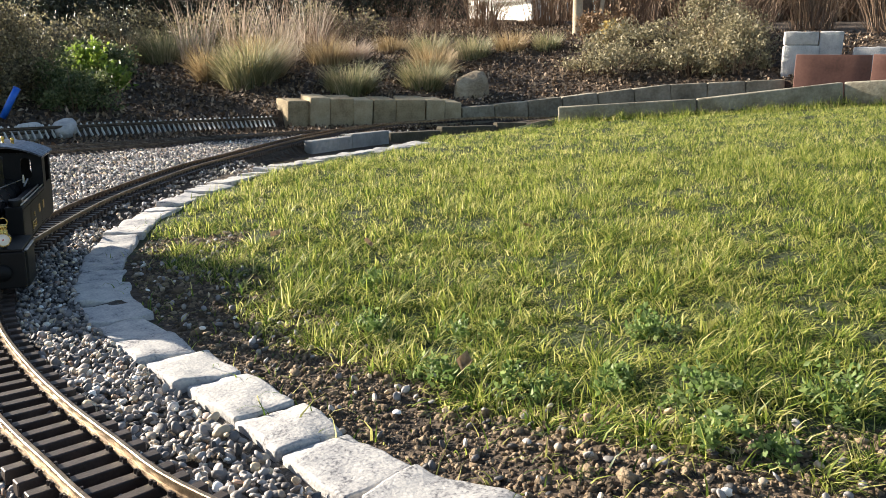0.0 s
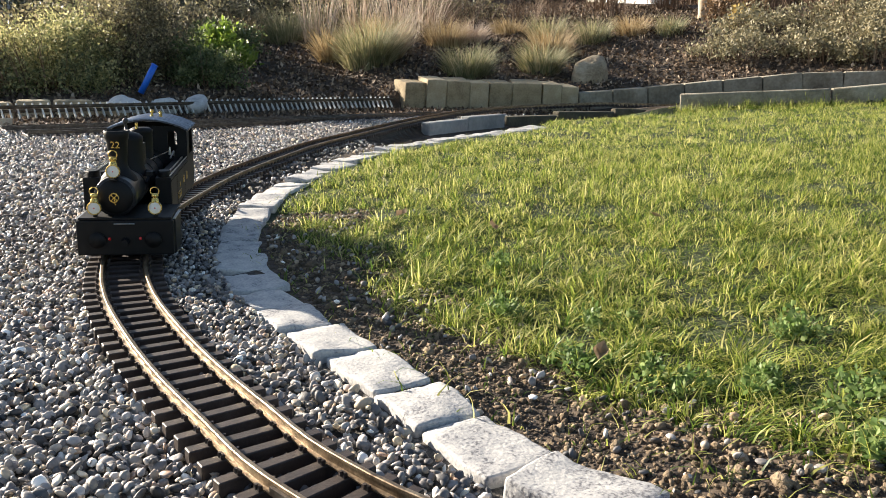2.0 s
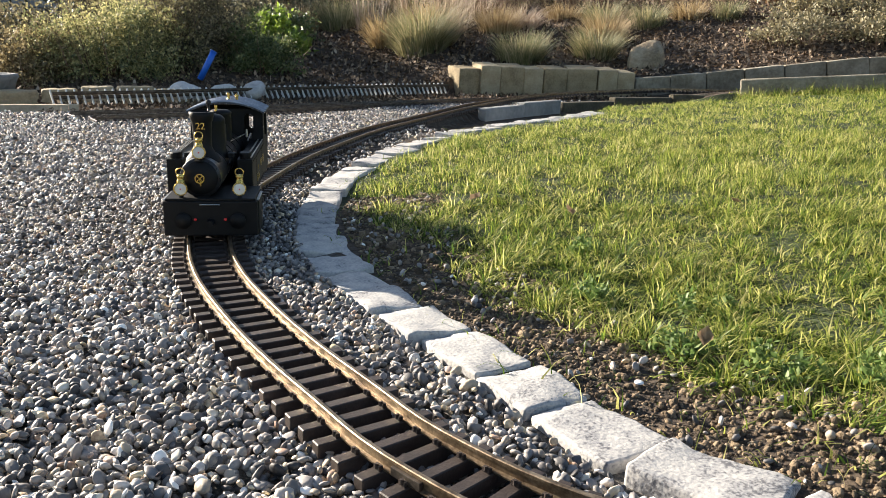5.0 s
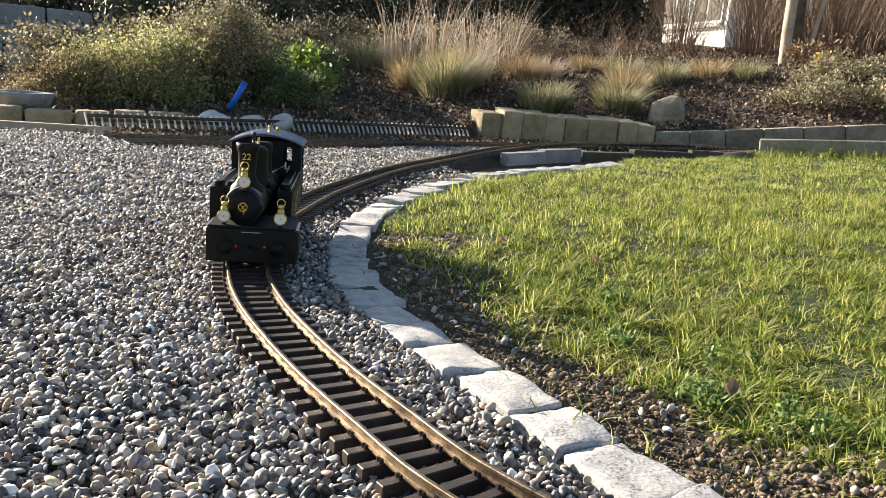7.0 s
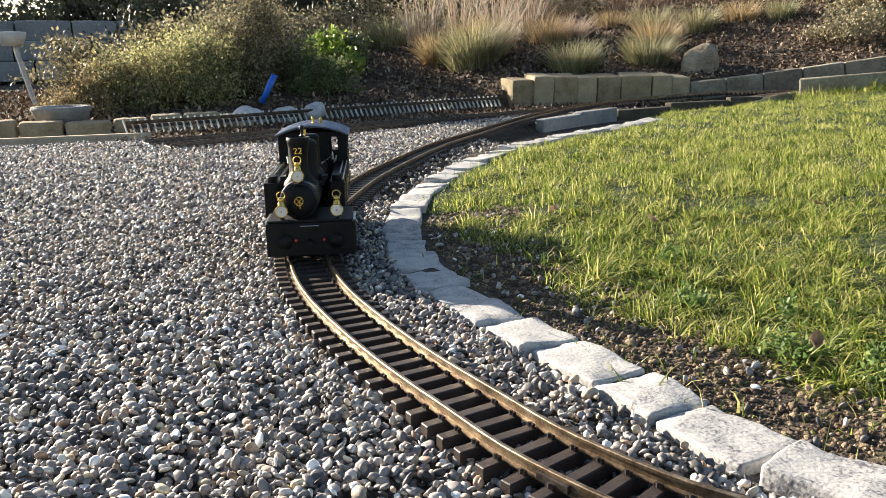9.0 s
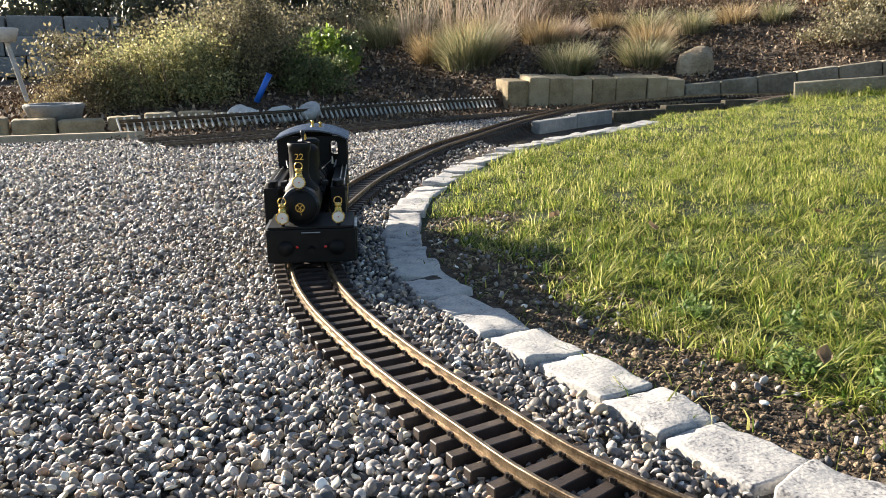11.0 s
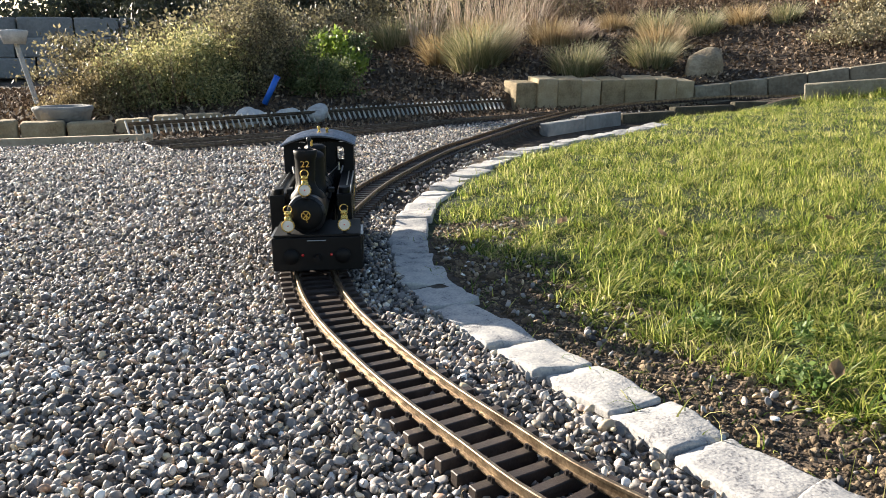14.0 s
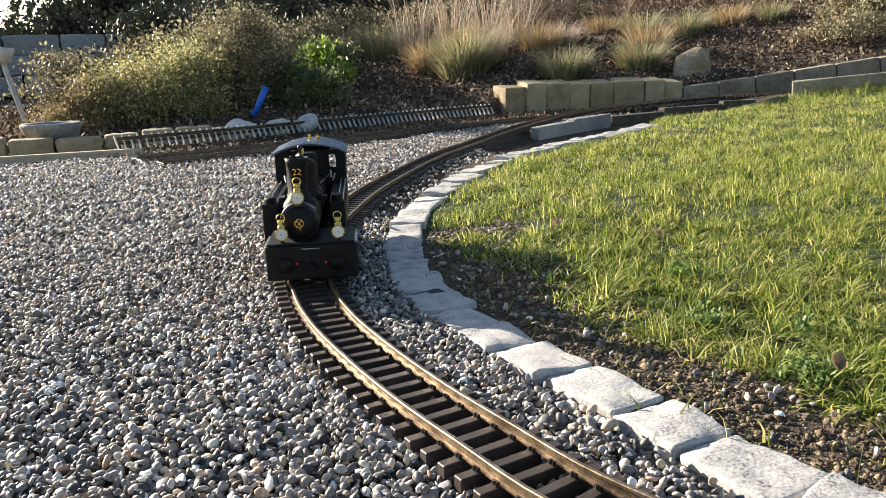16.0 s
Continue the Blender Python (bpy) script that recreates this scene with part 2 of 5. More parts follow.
M_ROOFT = material("roof_tile", [(0.3, (0.16, 0.07, 0.05)), (0.7, (0.28, 0.13, 0.09))], 5, 0.85, bump=0.5, dist=0.01)
M_WALLST = material("wall_stone", [(0.2, (0.17, 0.17, 0.17)), (0.5, (0.28, 0.28, 0.275)), (0.85, (0.40, 0.39, 0.38))], 6, 0.92, bump=0.9, bump_scale=50, dist=0.01, single=0.25)


# ---- mesh helpers ----
def add_mesh(name, verts, faces, mat, parent=None, smooth=False, label=""):
    me = bpy.data.meshes.new(name)
    me.from_pydata([tuple(v) for v in verts], [], [tuple(f) for f in faces])
    me.materials.append(mat)
    if smooth:
        me.shade_smooth()
    ob = new(name, me)
    if parent is not None:
        ob.parent = parent
    return tagged(ob, label)


def big_mesh(name, verts, tris, mat, parent=None, smooth=False):
    """A mesh from arrays: verts (n, 3) and triangles (m, 3)."""
    me = bpy.data.meshes.new(name)
    verts = np.asarray(verts, dtype=np.float32)
    tris = np.asarray(tris, dtype=np.int32)
    me.vertices.add(len(verts))
    me.vertices.foreach_set("co", verts.ravel())
    me.loops.add(tris.size)
    me.loops.foreach_set("vertex_index", tris.ravel())
    me.polygons.add(len(tris))
    me.polygons.foreach_set("loop_start", np.arange(0, tris.size, 3, dtype=np.int32))
    me.update(calc_edges=True)
    me.materials.append(mat)
    if smooth:
        me.shade_smooth()
    ob = new(name, me)
    if parent is not None:
        ob.parent = parent
    return ob


def part(name, bm, mat, parent=None, label="", smooth=False):
    me = bpy.data.meshes.new(name)
    bm.to_mesh(me)
    bm.free()
    me.materials.append(mat)
    if smooth:
        me.shade_smooth()
    ob = new(name, me)
    if parent is not None:
        ob.parent = parent
    return tagged(ob, label)


def bm_box(x0, x1, y0, y1, z0, z1, bevel=0.0, seg=2, bm=None):
    bm = bm or bmesh.new()
    m = Matrix.LocRotScale(((x0 + x1) / 2, (y0 + y1) / 2, (z0 + z1) / 2), None, (abs(x1 - x0), abs(y1 - y0), abs(z1 - z0)))
    r = bmesh.ops.create_cube(bm, size=1, matrix=m)
    if bevel:
        es = list({e for v in r["verts"] for e in v.link_edges})
        bmesh.ops.bevel(bm, geom=es, offset=bevel, segments=seg, affect='EDGES', profile=0.6)
    return bm


def bm_tube(p, q, r0, r1=None, seg=16, bm=None, cap=True):
    bm = bm or bmesh.new()
    p, q = Vector(p), Vector(q)
    d = q - p
    m = Matrix.Translation((p + q) / 2) @ d.to_track_quat('Z', 'Y').to_matrix().to_4x4()
    bmesh.ops.create_cone(bm, cap_ends=cap, segments=seg, radius1=r0, radius2=r0 if r1 is None else r1, depth=d.length, matrix=m)
    return bm


def bm_lathe(profile, axis_m=Matrix.Identity(4), seg=32, bm=None):
    """profile: (radius, height) pairs, turned about z, then placed by axis_m."""
    bm = bm or bmesh.new()
    rings = []
    for r, h in profile:
        if r < 1e-6:
            rings.append([bm.verts.new(axis_m @ Vector((0, 0, h)))])
        else:
            rings.append([bm.verts.new(axis_m @ Vector((r * math.cos(a), r * math.sin(a), h))) for a in (2 * math.pi * k / seg for k in range(seg))])
    for a, b in zip(rings, rings[1:]):
        for k in range(seg):
            k2 = (k + 1) % seg
            if len(a) == 1 and len(b) > 1:
                bm.faces.new((a[0], b[k], b[k2]))
            elif len(b) == 1 and len(a) > 1:
                bm.faces.new((a[k], b[0], a[k2]))
            elif len(a) > 1:
                bm.faces.new((a[k], a[k2], b[k2], b[k]))
    bmesh.ops.recalc_face_normals(bm, faces=bm.faces)
    return bm


def bm_torus(R, r, m=Matrix.Identity(4), seg=28, sides=8, bm=None):
    bm = bm or bmesh.new()
    ring = []
    for i in range(seg):
        a = 2 * math.pi * i / seg
        ring.append([bm.verts.new(m @ Vector(((R + r * math.cos(b)) * math.cos(a), (R + r * math.cos(b)) * math.sin(a), r * math.sin(b))))
                     for b in (2 * math.pi * k / sides for k in range(sides))])
    for i in range(seg):
        for k in range(sides):
            bm.faces.new((ring[i][k], ring[(i + 1) % seg][k], ring[(i + 1) % seg][(k + 1) % sides], ring[i][(k + 1) % sides]))
    return bm


def empty(name, label, category, m=None, group="", kind=""):
    ob = new(name)
    if m is not None:
        ob.matrix_world = m
    return tagged(ob, label, category, group, kind)


def spline(points, step):
    """A smooth line through the points, resampled at even steps: positions and unit tangents."""
    P = np.array(points, float)
    P = np.vstack([2 * P[0] - P[1], P, 2 * P[-1] - P[-2]])
    out = []
    for i in range(1, len(P) - 2):
        for t in np.linspace(0, 1, 40, endpoint=False):
            a, b, c, d = P[i - 1], P[i], P[i + 1], P[i + 2]
            out.append(0.5 * (2 * b + (c - a) * t + (2 * a - 5 * b + 4 * c - d) * t ** 2 + (3 * b - a - 3 * c + d) * t ** 3))
    out.append(P[-2])
    out = np.array(out)
    s = np.concatenate([[0], np.cumsum(np.linalg.norm(np.diff(out, axis=0), axis=1))])
    n = max(2, int(s[-1] / step))
    q = np.linspace(0, s[-1], n + 1)
    pos = np.stack([np.interp(q, s, out[:, k]) for k in range(out.shape[1])], 1)
    tan = np.gradient(pos, axis=0)
    tan /= np.linalg.norm(tan, axis=1)[:, None]
    return pos, tan


def line_distance(X, Y, line):
    """Signed distance to a line of points (right of its run is positive) and the place along it."""
    best = np.full(X.shape, 1e9)
    sign = np.zeros(X.shape)
    for (ax, ay), (bx, by) in zip(line[:-1], line[1:]):
        dx, dy = bx - ax, by - ay
        t = np.clip(((X - ax) * dx + (Y - ay) * dy) / (dx * dx + dy * dy), 0, 1)
        ex, ey = X - ax - t * dx, Y - ay - t * dy
        d = np.hypot(ex, ey)
        m = d < best
        best = np.where(m, d, best)
        sign = np.where(m, np.sign(ex * dy - ey * dx), sign)
    return best * np.where(sign == 0, 1, sign)


def inside(X, Y, poly):
    r = np.zeros(X.shape, bool)
    n = len(poly)
    for i in range(n):
        (x1, y1), (x2, y2) = poly[i], poly[(i + 1) % n]
        c = ((y1 > Y) != (y2 > Y)) & (X < (x2 - x1) * (Y - y1) / ((y2 - y1) or 1e-9) + x1)
        r ^= c
    return r


def vnoise(X, Y, f, seed=0.0):
    """Cheap smooth noise between about -1 and 1."""
    a = np.sin(X * f * 1.7 + 3.1 * seed + 1.3 * np.sin(Y * f * 1.1 + seed)) * np.cos(Y * f * 1.9 - 2.0 * seed + 1.1 * np.sin(X * f * 0.9))
    b = np.sin((X + Y) * f * 2.9 + seed * 5) * np.cos((X - Y) * f * 3.3 + seed)
    return 0.65 * a + 0.35 * b


# ---- plan ----
STONE_LINE = [(0.30, 0.16), (0.15, 0.29), (0.05, 0.39), (0.018, 0.50), (-0.012, 0.575), (-0.027, 0.65), (-0.030, 0.74), (-0.036, 0.84), (-0.042, 0.95),
              (-0.041, 1.05), (-0.020, 1.19), (0.03, 1.35), (0.085, 1.47), (0.165, 1.61), (0.285, 1.77), (0.475, 1.985), (0.695, 2.19),
              (0.95, 2.36), (1.28, 2.52), (1.62, 2.72)]
TRACK_LINE = [(0.36, 0.02), (0.20, 0.16), (0.075, 0.30), (-0.015, 0.43), (-0.105, 0.54), (-0.145, 0.64), (-0.159, 0.73), (-0.170, 0.82), (-0.176, 0.92),
              (-0.176, 1.03), (-0.164, 1.14), (-0.135, 1.27), (-0.075, 1.43), (0.018, 1.60), (0.135, 1.79), (0.297, 2.01), (0.495, 2.255),
              (0.735, 2.50), (1.02, 2.79), (1.30, 3.05), (1.58, 3.25), (1.90, 3.36), (2.25, 3.36), (2.60, 3.28), (2.95, 3.08)]
C_LINE = [(2.69, 3.048), (2.92, 2.79), (3.135, 2.53), (3.28, 2.365), (3.44, 2.19), (3.685, 1.90), (3.90, 1.40), (4.02, 0.80)]
C_Z = [0.028, 0.054, 0.085, 0.121, 0.158, 0.19, 0.23, 0.26]
B_LINE = [(-40, 5.0), (-3, 3.75), (-0.65, 3.62), (-0.25, 3.58), (0.2, 3.50), (0.6, 3.52), (1.05, 3.66), (1.47, 3.79), (1.56, 3.80), (2.40, 3.50), (2.67, 3.44), (2.98, 3.30),
          (3.27, 3.07), (3.54, 2.81), (3.80, 2.48), (3.95, 2.1), (4.1, 1.4), (4.4, -0.5), (5.0, -4.0), (6, -40)]
LAWN = STONE_LINE + [(1.75, 2.98), (2.1, 3.07), (2.6, 3.05)] + C_LINE + [(4.3, -3), (0.9, -3), (0.5, -0.2)]
BED = B_LINE + [(500, -40), (500, 500), (-500, 500), (-500, 5)]
DIP = [(0.72, 2.58), (0.88, 2.70), (1.13, 2.89), (1.39, 3.03), (1.66, 3.15), (2.03, 3.23), (2.40, 3.21), (2.66, 3.12), (2.1, 3.02), (1.80, 2.93), (1.66, 2.73), (1.32, 2.53), (0.99, 2.37), (0.72, 2.22)]
TRENCH = [(0.80, 2.52), (0.93, 2.63), (1.178, 2.828), (1.437, 2.965), (1.697, 3.083), (2.05, 3.16), (2.38, 3.14), (2.60, 3.06), (2.1, 3.05), (1.78, 2.96), (1.64, 2.76), (1.30, 2.56), (0.97, 2.40), (0.75, 2.29)]
stone_pos, stone_tan = spline(STONE_LINE, 0.02)
track_pos, track_tan = spline(TRACK_LINE, 0.0213)
TL = track_pos[::3].tolist()


def lawn_height(X, Y):
    s = np.abs(line_distance(X, Y, STONE_LINE))
    plane = 0.065 * X - 0.060 * Y + 0.034
    return np.maximum(np.minimum(plane, 0.004 + 0.09 * s), 0.0) + 0.006 * vnoise(X, Y, 5.0, 1.0)


def ground_height(X, Y):
    X, Y = np.asarray(X, float), np.asarray(Y, float)
    z = -0.005 + 0.001 * vnoise(X, Y, 7.0, 2.0)
    z = np.where(X > 2.3, np.maximum(0.065 * X - 0.060 * Y + 0.06, 0) * np.clip((X - 2.2) * 2.5, 0, 1), z)
    lawn = inside(X, Y, LAWN)
    z = np.where(lawn, lawn_height(X, Y), z)
    z = np.where(inside(X, Y, DIP), np.minimum(z, -0.036 * np.clip(np.abs(line_distance(X, Y, DIP + DIP[:1])) / 0.05, 0, 1)), z)
    bed = inside(X, Y, BED)
    s = np.abs(line_distance(X, Y, B_LINE))
    base = np.interp(X, [-1, 0.6, 1.42, 1.62, 2.4, 3.0, 3.8, 4.4], [0.015, 0.02, 0.025, 0.09, 0.10, 0.14, 0.26, 0.32])
    k = np.clip((X + 0.7) / 1.3, 0, 1)
    k = k * k * (3 - 2 * k)
    rise = np.where(s < 1.2, 0.20 * s, 0.24 + 0.09 * np.clip(s - 1.2, 0, 3.5)) * k + 0.012 * np.minimum(s, 8) * (1 - k)
    rise = rise * np.clip((60 - s) / 40, 0.3, 1)
    return np.where(bed, base + rise + 0.012 * vnoise(X, Y, 4.0, 3.0) * np.clip(s * 4, 0, 1), z)


# ---- ground: one sheet to the horizon ----
def axis(lo, hi, step, far):
    a = list(np.arange(lo, hi, step))
    g, v = [], step
    x = hi
    while x < far:
        g.append(x)
        v *= 1.35
        x += v
    h, v, x = [], step, lo
    while x > -far:
        v *= 1.35
        x -= v
        h.append(x)
    return np.array(h[::-1] + a + g)


gx, gy = axis(-2.2, 5.2, 0.034, 450), axis(0.0, 6.0, 0.034, 450)
GX, GY = np.meshgrid(gx, gy)
GZ = ground_height(GX, GY)
nx, ny = len(gx), len(gy)
me = bpy.data.meshes.new("ground")
idx = np.arange(nx * ny).reshape(ny, nx)
quads = np.stack([idx[:-1, :-1], idx[:-1, 1:], idx[1:, 1:], idx[1:, :-1]], -1).reshape(-1, 4)
me.from_pydata(np.stack([GX, GY, GZ], -1).reshape(-1, 3).tolist(), [], quads.tolist())
for m in (M_GRAVEL, M_LAWN, M_MULCH, M_SOIL, M_FAR):
    me.materials.append(m)
cx = (GX[:-1, :-1] + GX[1:, 1:]).ravel() / 2
cy = (GY[:-1, :-1] + GY[1:, 1:]).ravel() / 2
slot = np.zeros(len(cx), np.int32)
lw, bd = inside(cx, cy, LAWN), inside(cx, cy, BED)
sd = line_distance(cx, cy, STONE_LINE)
slot[lw] = 1
slot[lw & (np.abs(sd) < 0.13) & (cy < 1.35)] = 3
slot[bd] = 2
slot[~lw & ~bd & (cx > 2.3)] = 3
far_edge = np.interp(cx, [-3, -0.6, -0.2, 0.1, 0.5, 1.0, 1.4], [3.1, 3.1, 3.05, 2.95, 3.02, 3.2, 3.3])
slot[~lw & ~bd & (cy > far_edge)] = 3
slot[inside(cx, cy, TRENCH)] = 3
off = line_distance(cx, cy, TL)
slot[~lw & ~bd & (off > 0.03) & (off < 0.3) & (cy > 1.55) & (cx > -0.1)] = 3
slot[np.hypot(cx, cy) > 14] = 4
me.polygons.foreach_set("material_index", slot)
me.shade_smooth()
ground = tagged(new("ground", me), "garden ground of gravel, soil, lawn and mulch", "ground", kind="structure")


# ---- rail tracks ----
RAIL_Z, GAUGE = 0.020, 0.0445
RAIL_PROFILE = [(-0.0034, 0.0), (0.0034, 0.0), (0.0034, 0.0010), (0.0008, 0.0017), (0.0008, 0.0056), (0.0018, 0.0062), (0.0018, 0.0082), (0.0012, 0.0087),
                (-0.0012, 0.0087), (-0.0018, 0.0082), (-0.0018, 0.0062), (-0.0008, 0.0056), (-0.0008, 0.0017), (-0.0034, 0.0010)]


def sweep(name, pos, tan, side, zs, mat, parent, tilt=0.0):
    n = len(RAIL_PROFILE)
    V, F = [], []
    for (x, y), (tx, ty), z in zip(pos, tan, zs):
        rx, ry = ty, -tx
        for a, b in RAIL_PROFILE:
            u = side + a
            V.append((x + rx * u * math.cos(tilt), y + ry * u * math.cos(tilt), z + b - u * math.sin(tilt)))
    for i in range(len(pos) - 1):
        for k in range(n):
            k2 = (k + 1) % n
            F.append((i * n + k, i * n + k2, (i + 1) * n + k2, (i + 1) * n + k))
    F.append(tuple(range(n))[::-1])
    F.append(tuple(range((len(pos) - 1) * n, len(pos) * n)))
    ob = add_mesh(name, V, F, mat, parent)
    bm = bmesh.new()
    bm.from_mesh(ob.data)
    bmesh.ops.recalc_face_normals(bm, faces=bm.faces)
    bm.to_mesh(ob.data)
    bm.free()
    return ob


def sleeper_mesh(mat, w=0.0088, half=0.041):
    bm = bm_box(-w / 2, w / 2, -half, half, -0.010, 0.0, bevel=0.0007, seg=1)
    for y in (-GAUGE / 2, GAUGE / 2) if half > 0.04 else ():
        for o in (-0.0046, 0.0046):
            bm_box(-0.0026, 0.0026, y + o - 0.0014, y + o + 0.0014, -0.0005, 0.0030, bm=bm)
            bm_tube((0, y + o * 1.25, 0.001), (0, y + o * 1.25, 0.0042), 0.0012, seg=6, bm=bm)
    me = bpy.data.meshes.new("sleeper")
    bm.to_mesh(me)
    bm.free()
    me.materials.append(mat)
    return me


def build_track(name, label, pos, tan, sleeper, rail_mat, z=RAIL_Z, tilt=0.0, every=1, gauge=GAUGE):
    t = empty(name, label, "railway track")
    zs = np.zeros(len(pos)) + z
    for side in (-gauge / 2, gauge / 2):
        sweep("rail", pos, tan, side, zs - 0.0087, rail_mat, t, tilt)
    for i in range(0, len(pos) - 1, every):
        (x, y), (tx, ty) = pos[i], tan[i]
        s = new("sleeper", sleeper)
        s.parent = t
        s.matrix_world = pose(x, y, zs[i] - 0.0087, 0, 0, math.degrees(math.atan2(ty, tx)) + random.uniform(-0.8, 0.8)) @ Matrix.Rotation(-tilt if tilt else 0, 4, 'X')
    return t


SL = sleeper_mesh(M_SLEEP)
# thin sleepers, coloured as bright strokes of reflected sun
SL2 = sleeper_mesh(M_SLEEP_GLINT, 0.0042, 0.029)
track = build_track("railway_track", "narrow brass rails on dark brown sleepers in pebbles", track_pos, track_tan, SL, M_RAIL,
                    z=RAIL_Z + 0.035 * np.clip((track_pos[:, 0] - 1.35) / 1.1, 0, 1) ** 1.3)
bp, bt = spline([(-0.17, 2.70), (0.02, 2.73), (0.5, 2.885), (0.82, 3.03), (1.14, 3.16), (1.50, 3.26)], 0.024)
build_track("branch_track", "dark branch line that joins the main track", bp, bt, SL, M_RAILD)
bp, bt = spline([(-0.22, 2.84), (0.2, 2.93), (0.55, 3.03), (0.85, 3.10), (1.12, 3.17)], 0.024)
build_track("siding_track", "short dark siding beside the branch line", bp, bt, SL, M_RAILD)
bp, bt = spline([(-0.26, 3.20), (0.1, 3.29), (0.57, 3.45), (1.15, 3.62), (1.46, 3.68)], 0.025)
build_track("spare_track", "spare track panel lying tilted, dark sleepers coloured pale as sun glints", bp, bt, SL2, M_RAILD, z=0.046, tilt=radians(-52), gauge=0.018)
k = int(np.argmin(np.abs(track_pos[:, 1] - 0.630)))
(x, y), (tx, ty) = track_pos[k], track_tan[k]
for side in (-1, 1):
    u = side * (GAUGE / 2 + 0.0026)
    j = part("rail_joiner", bm_box(-0.012, 0.012, -0.0014, 0.0014, 0.0008, 0.0060, 0.0005), M_RAILD, track, "dull metal fishplate on the rail")
    j.matrix_world = pose(x + ty * u, y - tx * u, RAIL_Z - 0.0087, 0, 0, math.degrees(math.atan2(ty, tx)))


# ---- granite edging, each stone its own piece ----
def rough_stone(name, L, W, H, mat, rough=0.006, cuts=5, seed=0, bevel=0.006):
    bm = bm_box(-L / 2, L / 2, -W / 2, W / 2, -H, 0)
    bmesh.ops.bevel(bm, geom=list(bm.edges), offset=bevel, segments=2, affect='EDGES', profile=0.55)
    bmesh.ops.subdivide_edges(bm, edges=[e for e in bm.edges if e.calc_length() > 0.02], cuts=cuts, use_grid_fill=True)
    bmesh.ops.triangulate(bm, faces=[f for f in bm.faces if len(f.verts) > 4])
    for v in bm.verts:
        q = v.co * 22 + Vector((seed * 3.7, seed * 1.9, seed))
        n = noise.noise(q) + 0.5 * noise.noise(q * 2.7) + 0.3 * noise.noise(q * 6.1)
        v.co += Vector((noise.noise(q + Vector((9, 0, 0))), noise.noise(q + Vector((0, 9, 0))), n)) * rough
    me = bpy.data.meshes.new(name)
    bm.to_mesh(me)
    bm.free()
    me.materials.append(mat)
    me.shade_smooth()
    return me


edging = empty("stone_edging", "curved edging of rough grey granite setts beside the track", "stone edging")
s_len = np.concatenate([[0], np.cumsum(np.linalg.norm(np.diff(stone_pos, axis=0), axis=1))])
rs = random.Random(4)
a, n = 0.0, 0
while a < s_len[-1] - 0.08:
    L = rs.uniform(0.066, 0.088)
    c = a + L / 2
    x, y = np.interp(c, s_len, stone_pos[:, 0]), np.interp(c, s_len, stone_pos[:, 1])
    tx, ty = np.interp(c, s_len, stone_tan[:, 0]), np.interp(c, s_len, stone_tan[:, 1])
    me = rough_stone("granite_stone", L - 0.003, rs.uniform(0.051, 0.064), 0.06, M_GRANITE, 0.0038, 6, n, 0.0024)
    o = new("granite_stone", me)
    o.parent = edging
    x += 0.011 * min(1.0, max(0.0, (0.95 - y) / 0.2))
    o.matrix_world = pose(x, y, 0.006 + rs.uniform(-0.003, 0.002), rs.uniform(-4, 4), rs.uniform(-3, 3), math.degrees(math.atan2(ty, tx)) + rs.uniform(-5, 5))
    a += L
    n += 1


# ---- blocks, kerbs and walls round the bed ----
def wall_block(name, p, q, z0, z1, depth, mat, label, category, group="", seed=0, rough=0.002, bevel=0.005, rise=0.0):
    """A block whose front face runs from p to q in plan, with its body behind."""
    p, q = Vector((*p, 0)), Vector((*q, 0))
    d = q - p
    L = d.length
    me = rough_stone(name, L - 0.003, depth, z1 - z0, mat, rough, 3, seed, bevel)
    o = tagged(new(name, me), label, category, group)
    back = Vector((-d.y, d.x, 0)).normalized() * depth / 2
    c = (p + q) / 2 + back
    o.matrix_world = pose(c.x, c.y, z1, 0, -math.degrees(math.atan2(rise, L)), math.degrees(math.atan2(d.y, d.x)))
    return o


BLK = [(1.523, 3.745, 0.130), (1.640, 3.702, 0.148), (1.742, 3.674, 0.145), (1.857, 3.635, 0.137), (1.953, 3.606, 0.140), (2.070, 3.571, 0.143),
       (2.206, 3.503, 0.140), (2.299, 3.465, 0.130), (2.390, 3.439, 0.121)]
for i in range(8):
    (x0, y0, z0), (x1, y1, z1) = BLK[i], BLK[i + 1]
    o = wall_block("border_block", (x0, y0), (x1, y1), -0.02, z0, 0.16, M_BLOCK, "tan concrete block standing in a row behind the track", "block", "border blocks", i)
    o.matrix_world = o.matrix_world @ Matrix.Rotation(radians((15, 5, 2, -1, 1, -2, 2, 1)[i]), 4, 'Z') @ Matrix.Rotation(radians(4 + i % 3), 4, 'X')
k2, k2t = spline([(2.392, 3.438), (2.656, 3.375), (2.95, 3.24), (3.22, 3.02), (3.49, 2.77), (3.62, 2.61), (3.75, 2.44)], 0.19)
k2z = np.interp(np.arange(len(k2)), np.linspace(0, len(k2) - 1, 7), [0.096, 0.118, 0.152, 0.192, 0.234, 0.254, 0.271])
for i in range(len(k2) - 1):
    wall_block("low_kerb", k2[i], k2[i + 1], k2z[i] - 0.14, (k2z[i] + k2z[i + 1]) / 2 + 0.003 * math.sin(i * 7), 0.12, M_CONC, "low grey concrete kerb stone in front of mulch", "kerb", "low kerbs", 20 + i, 0.002, 0.005, k2z[i + 1] - k2z[i])
cp, ct = spline([(x, y, z) for (x, y), z in zip(C_LINE, C_Z)], 0.62)
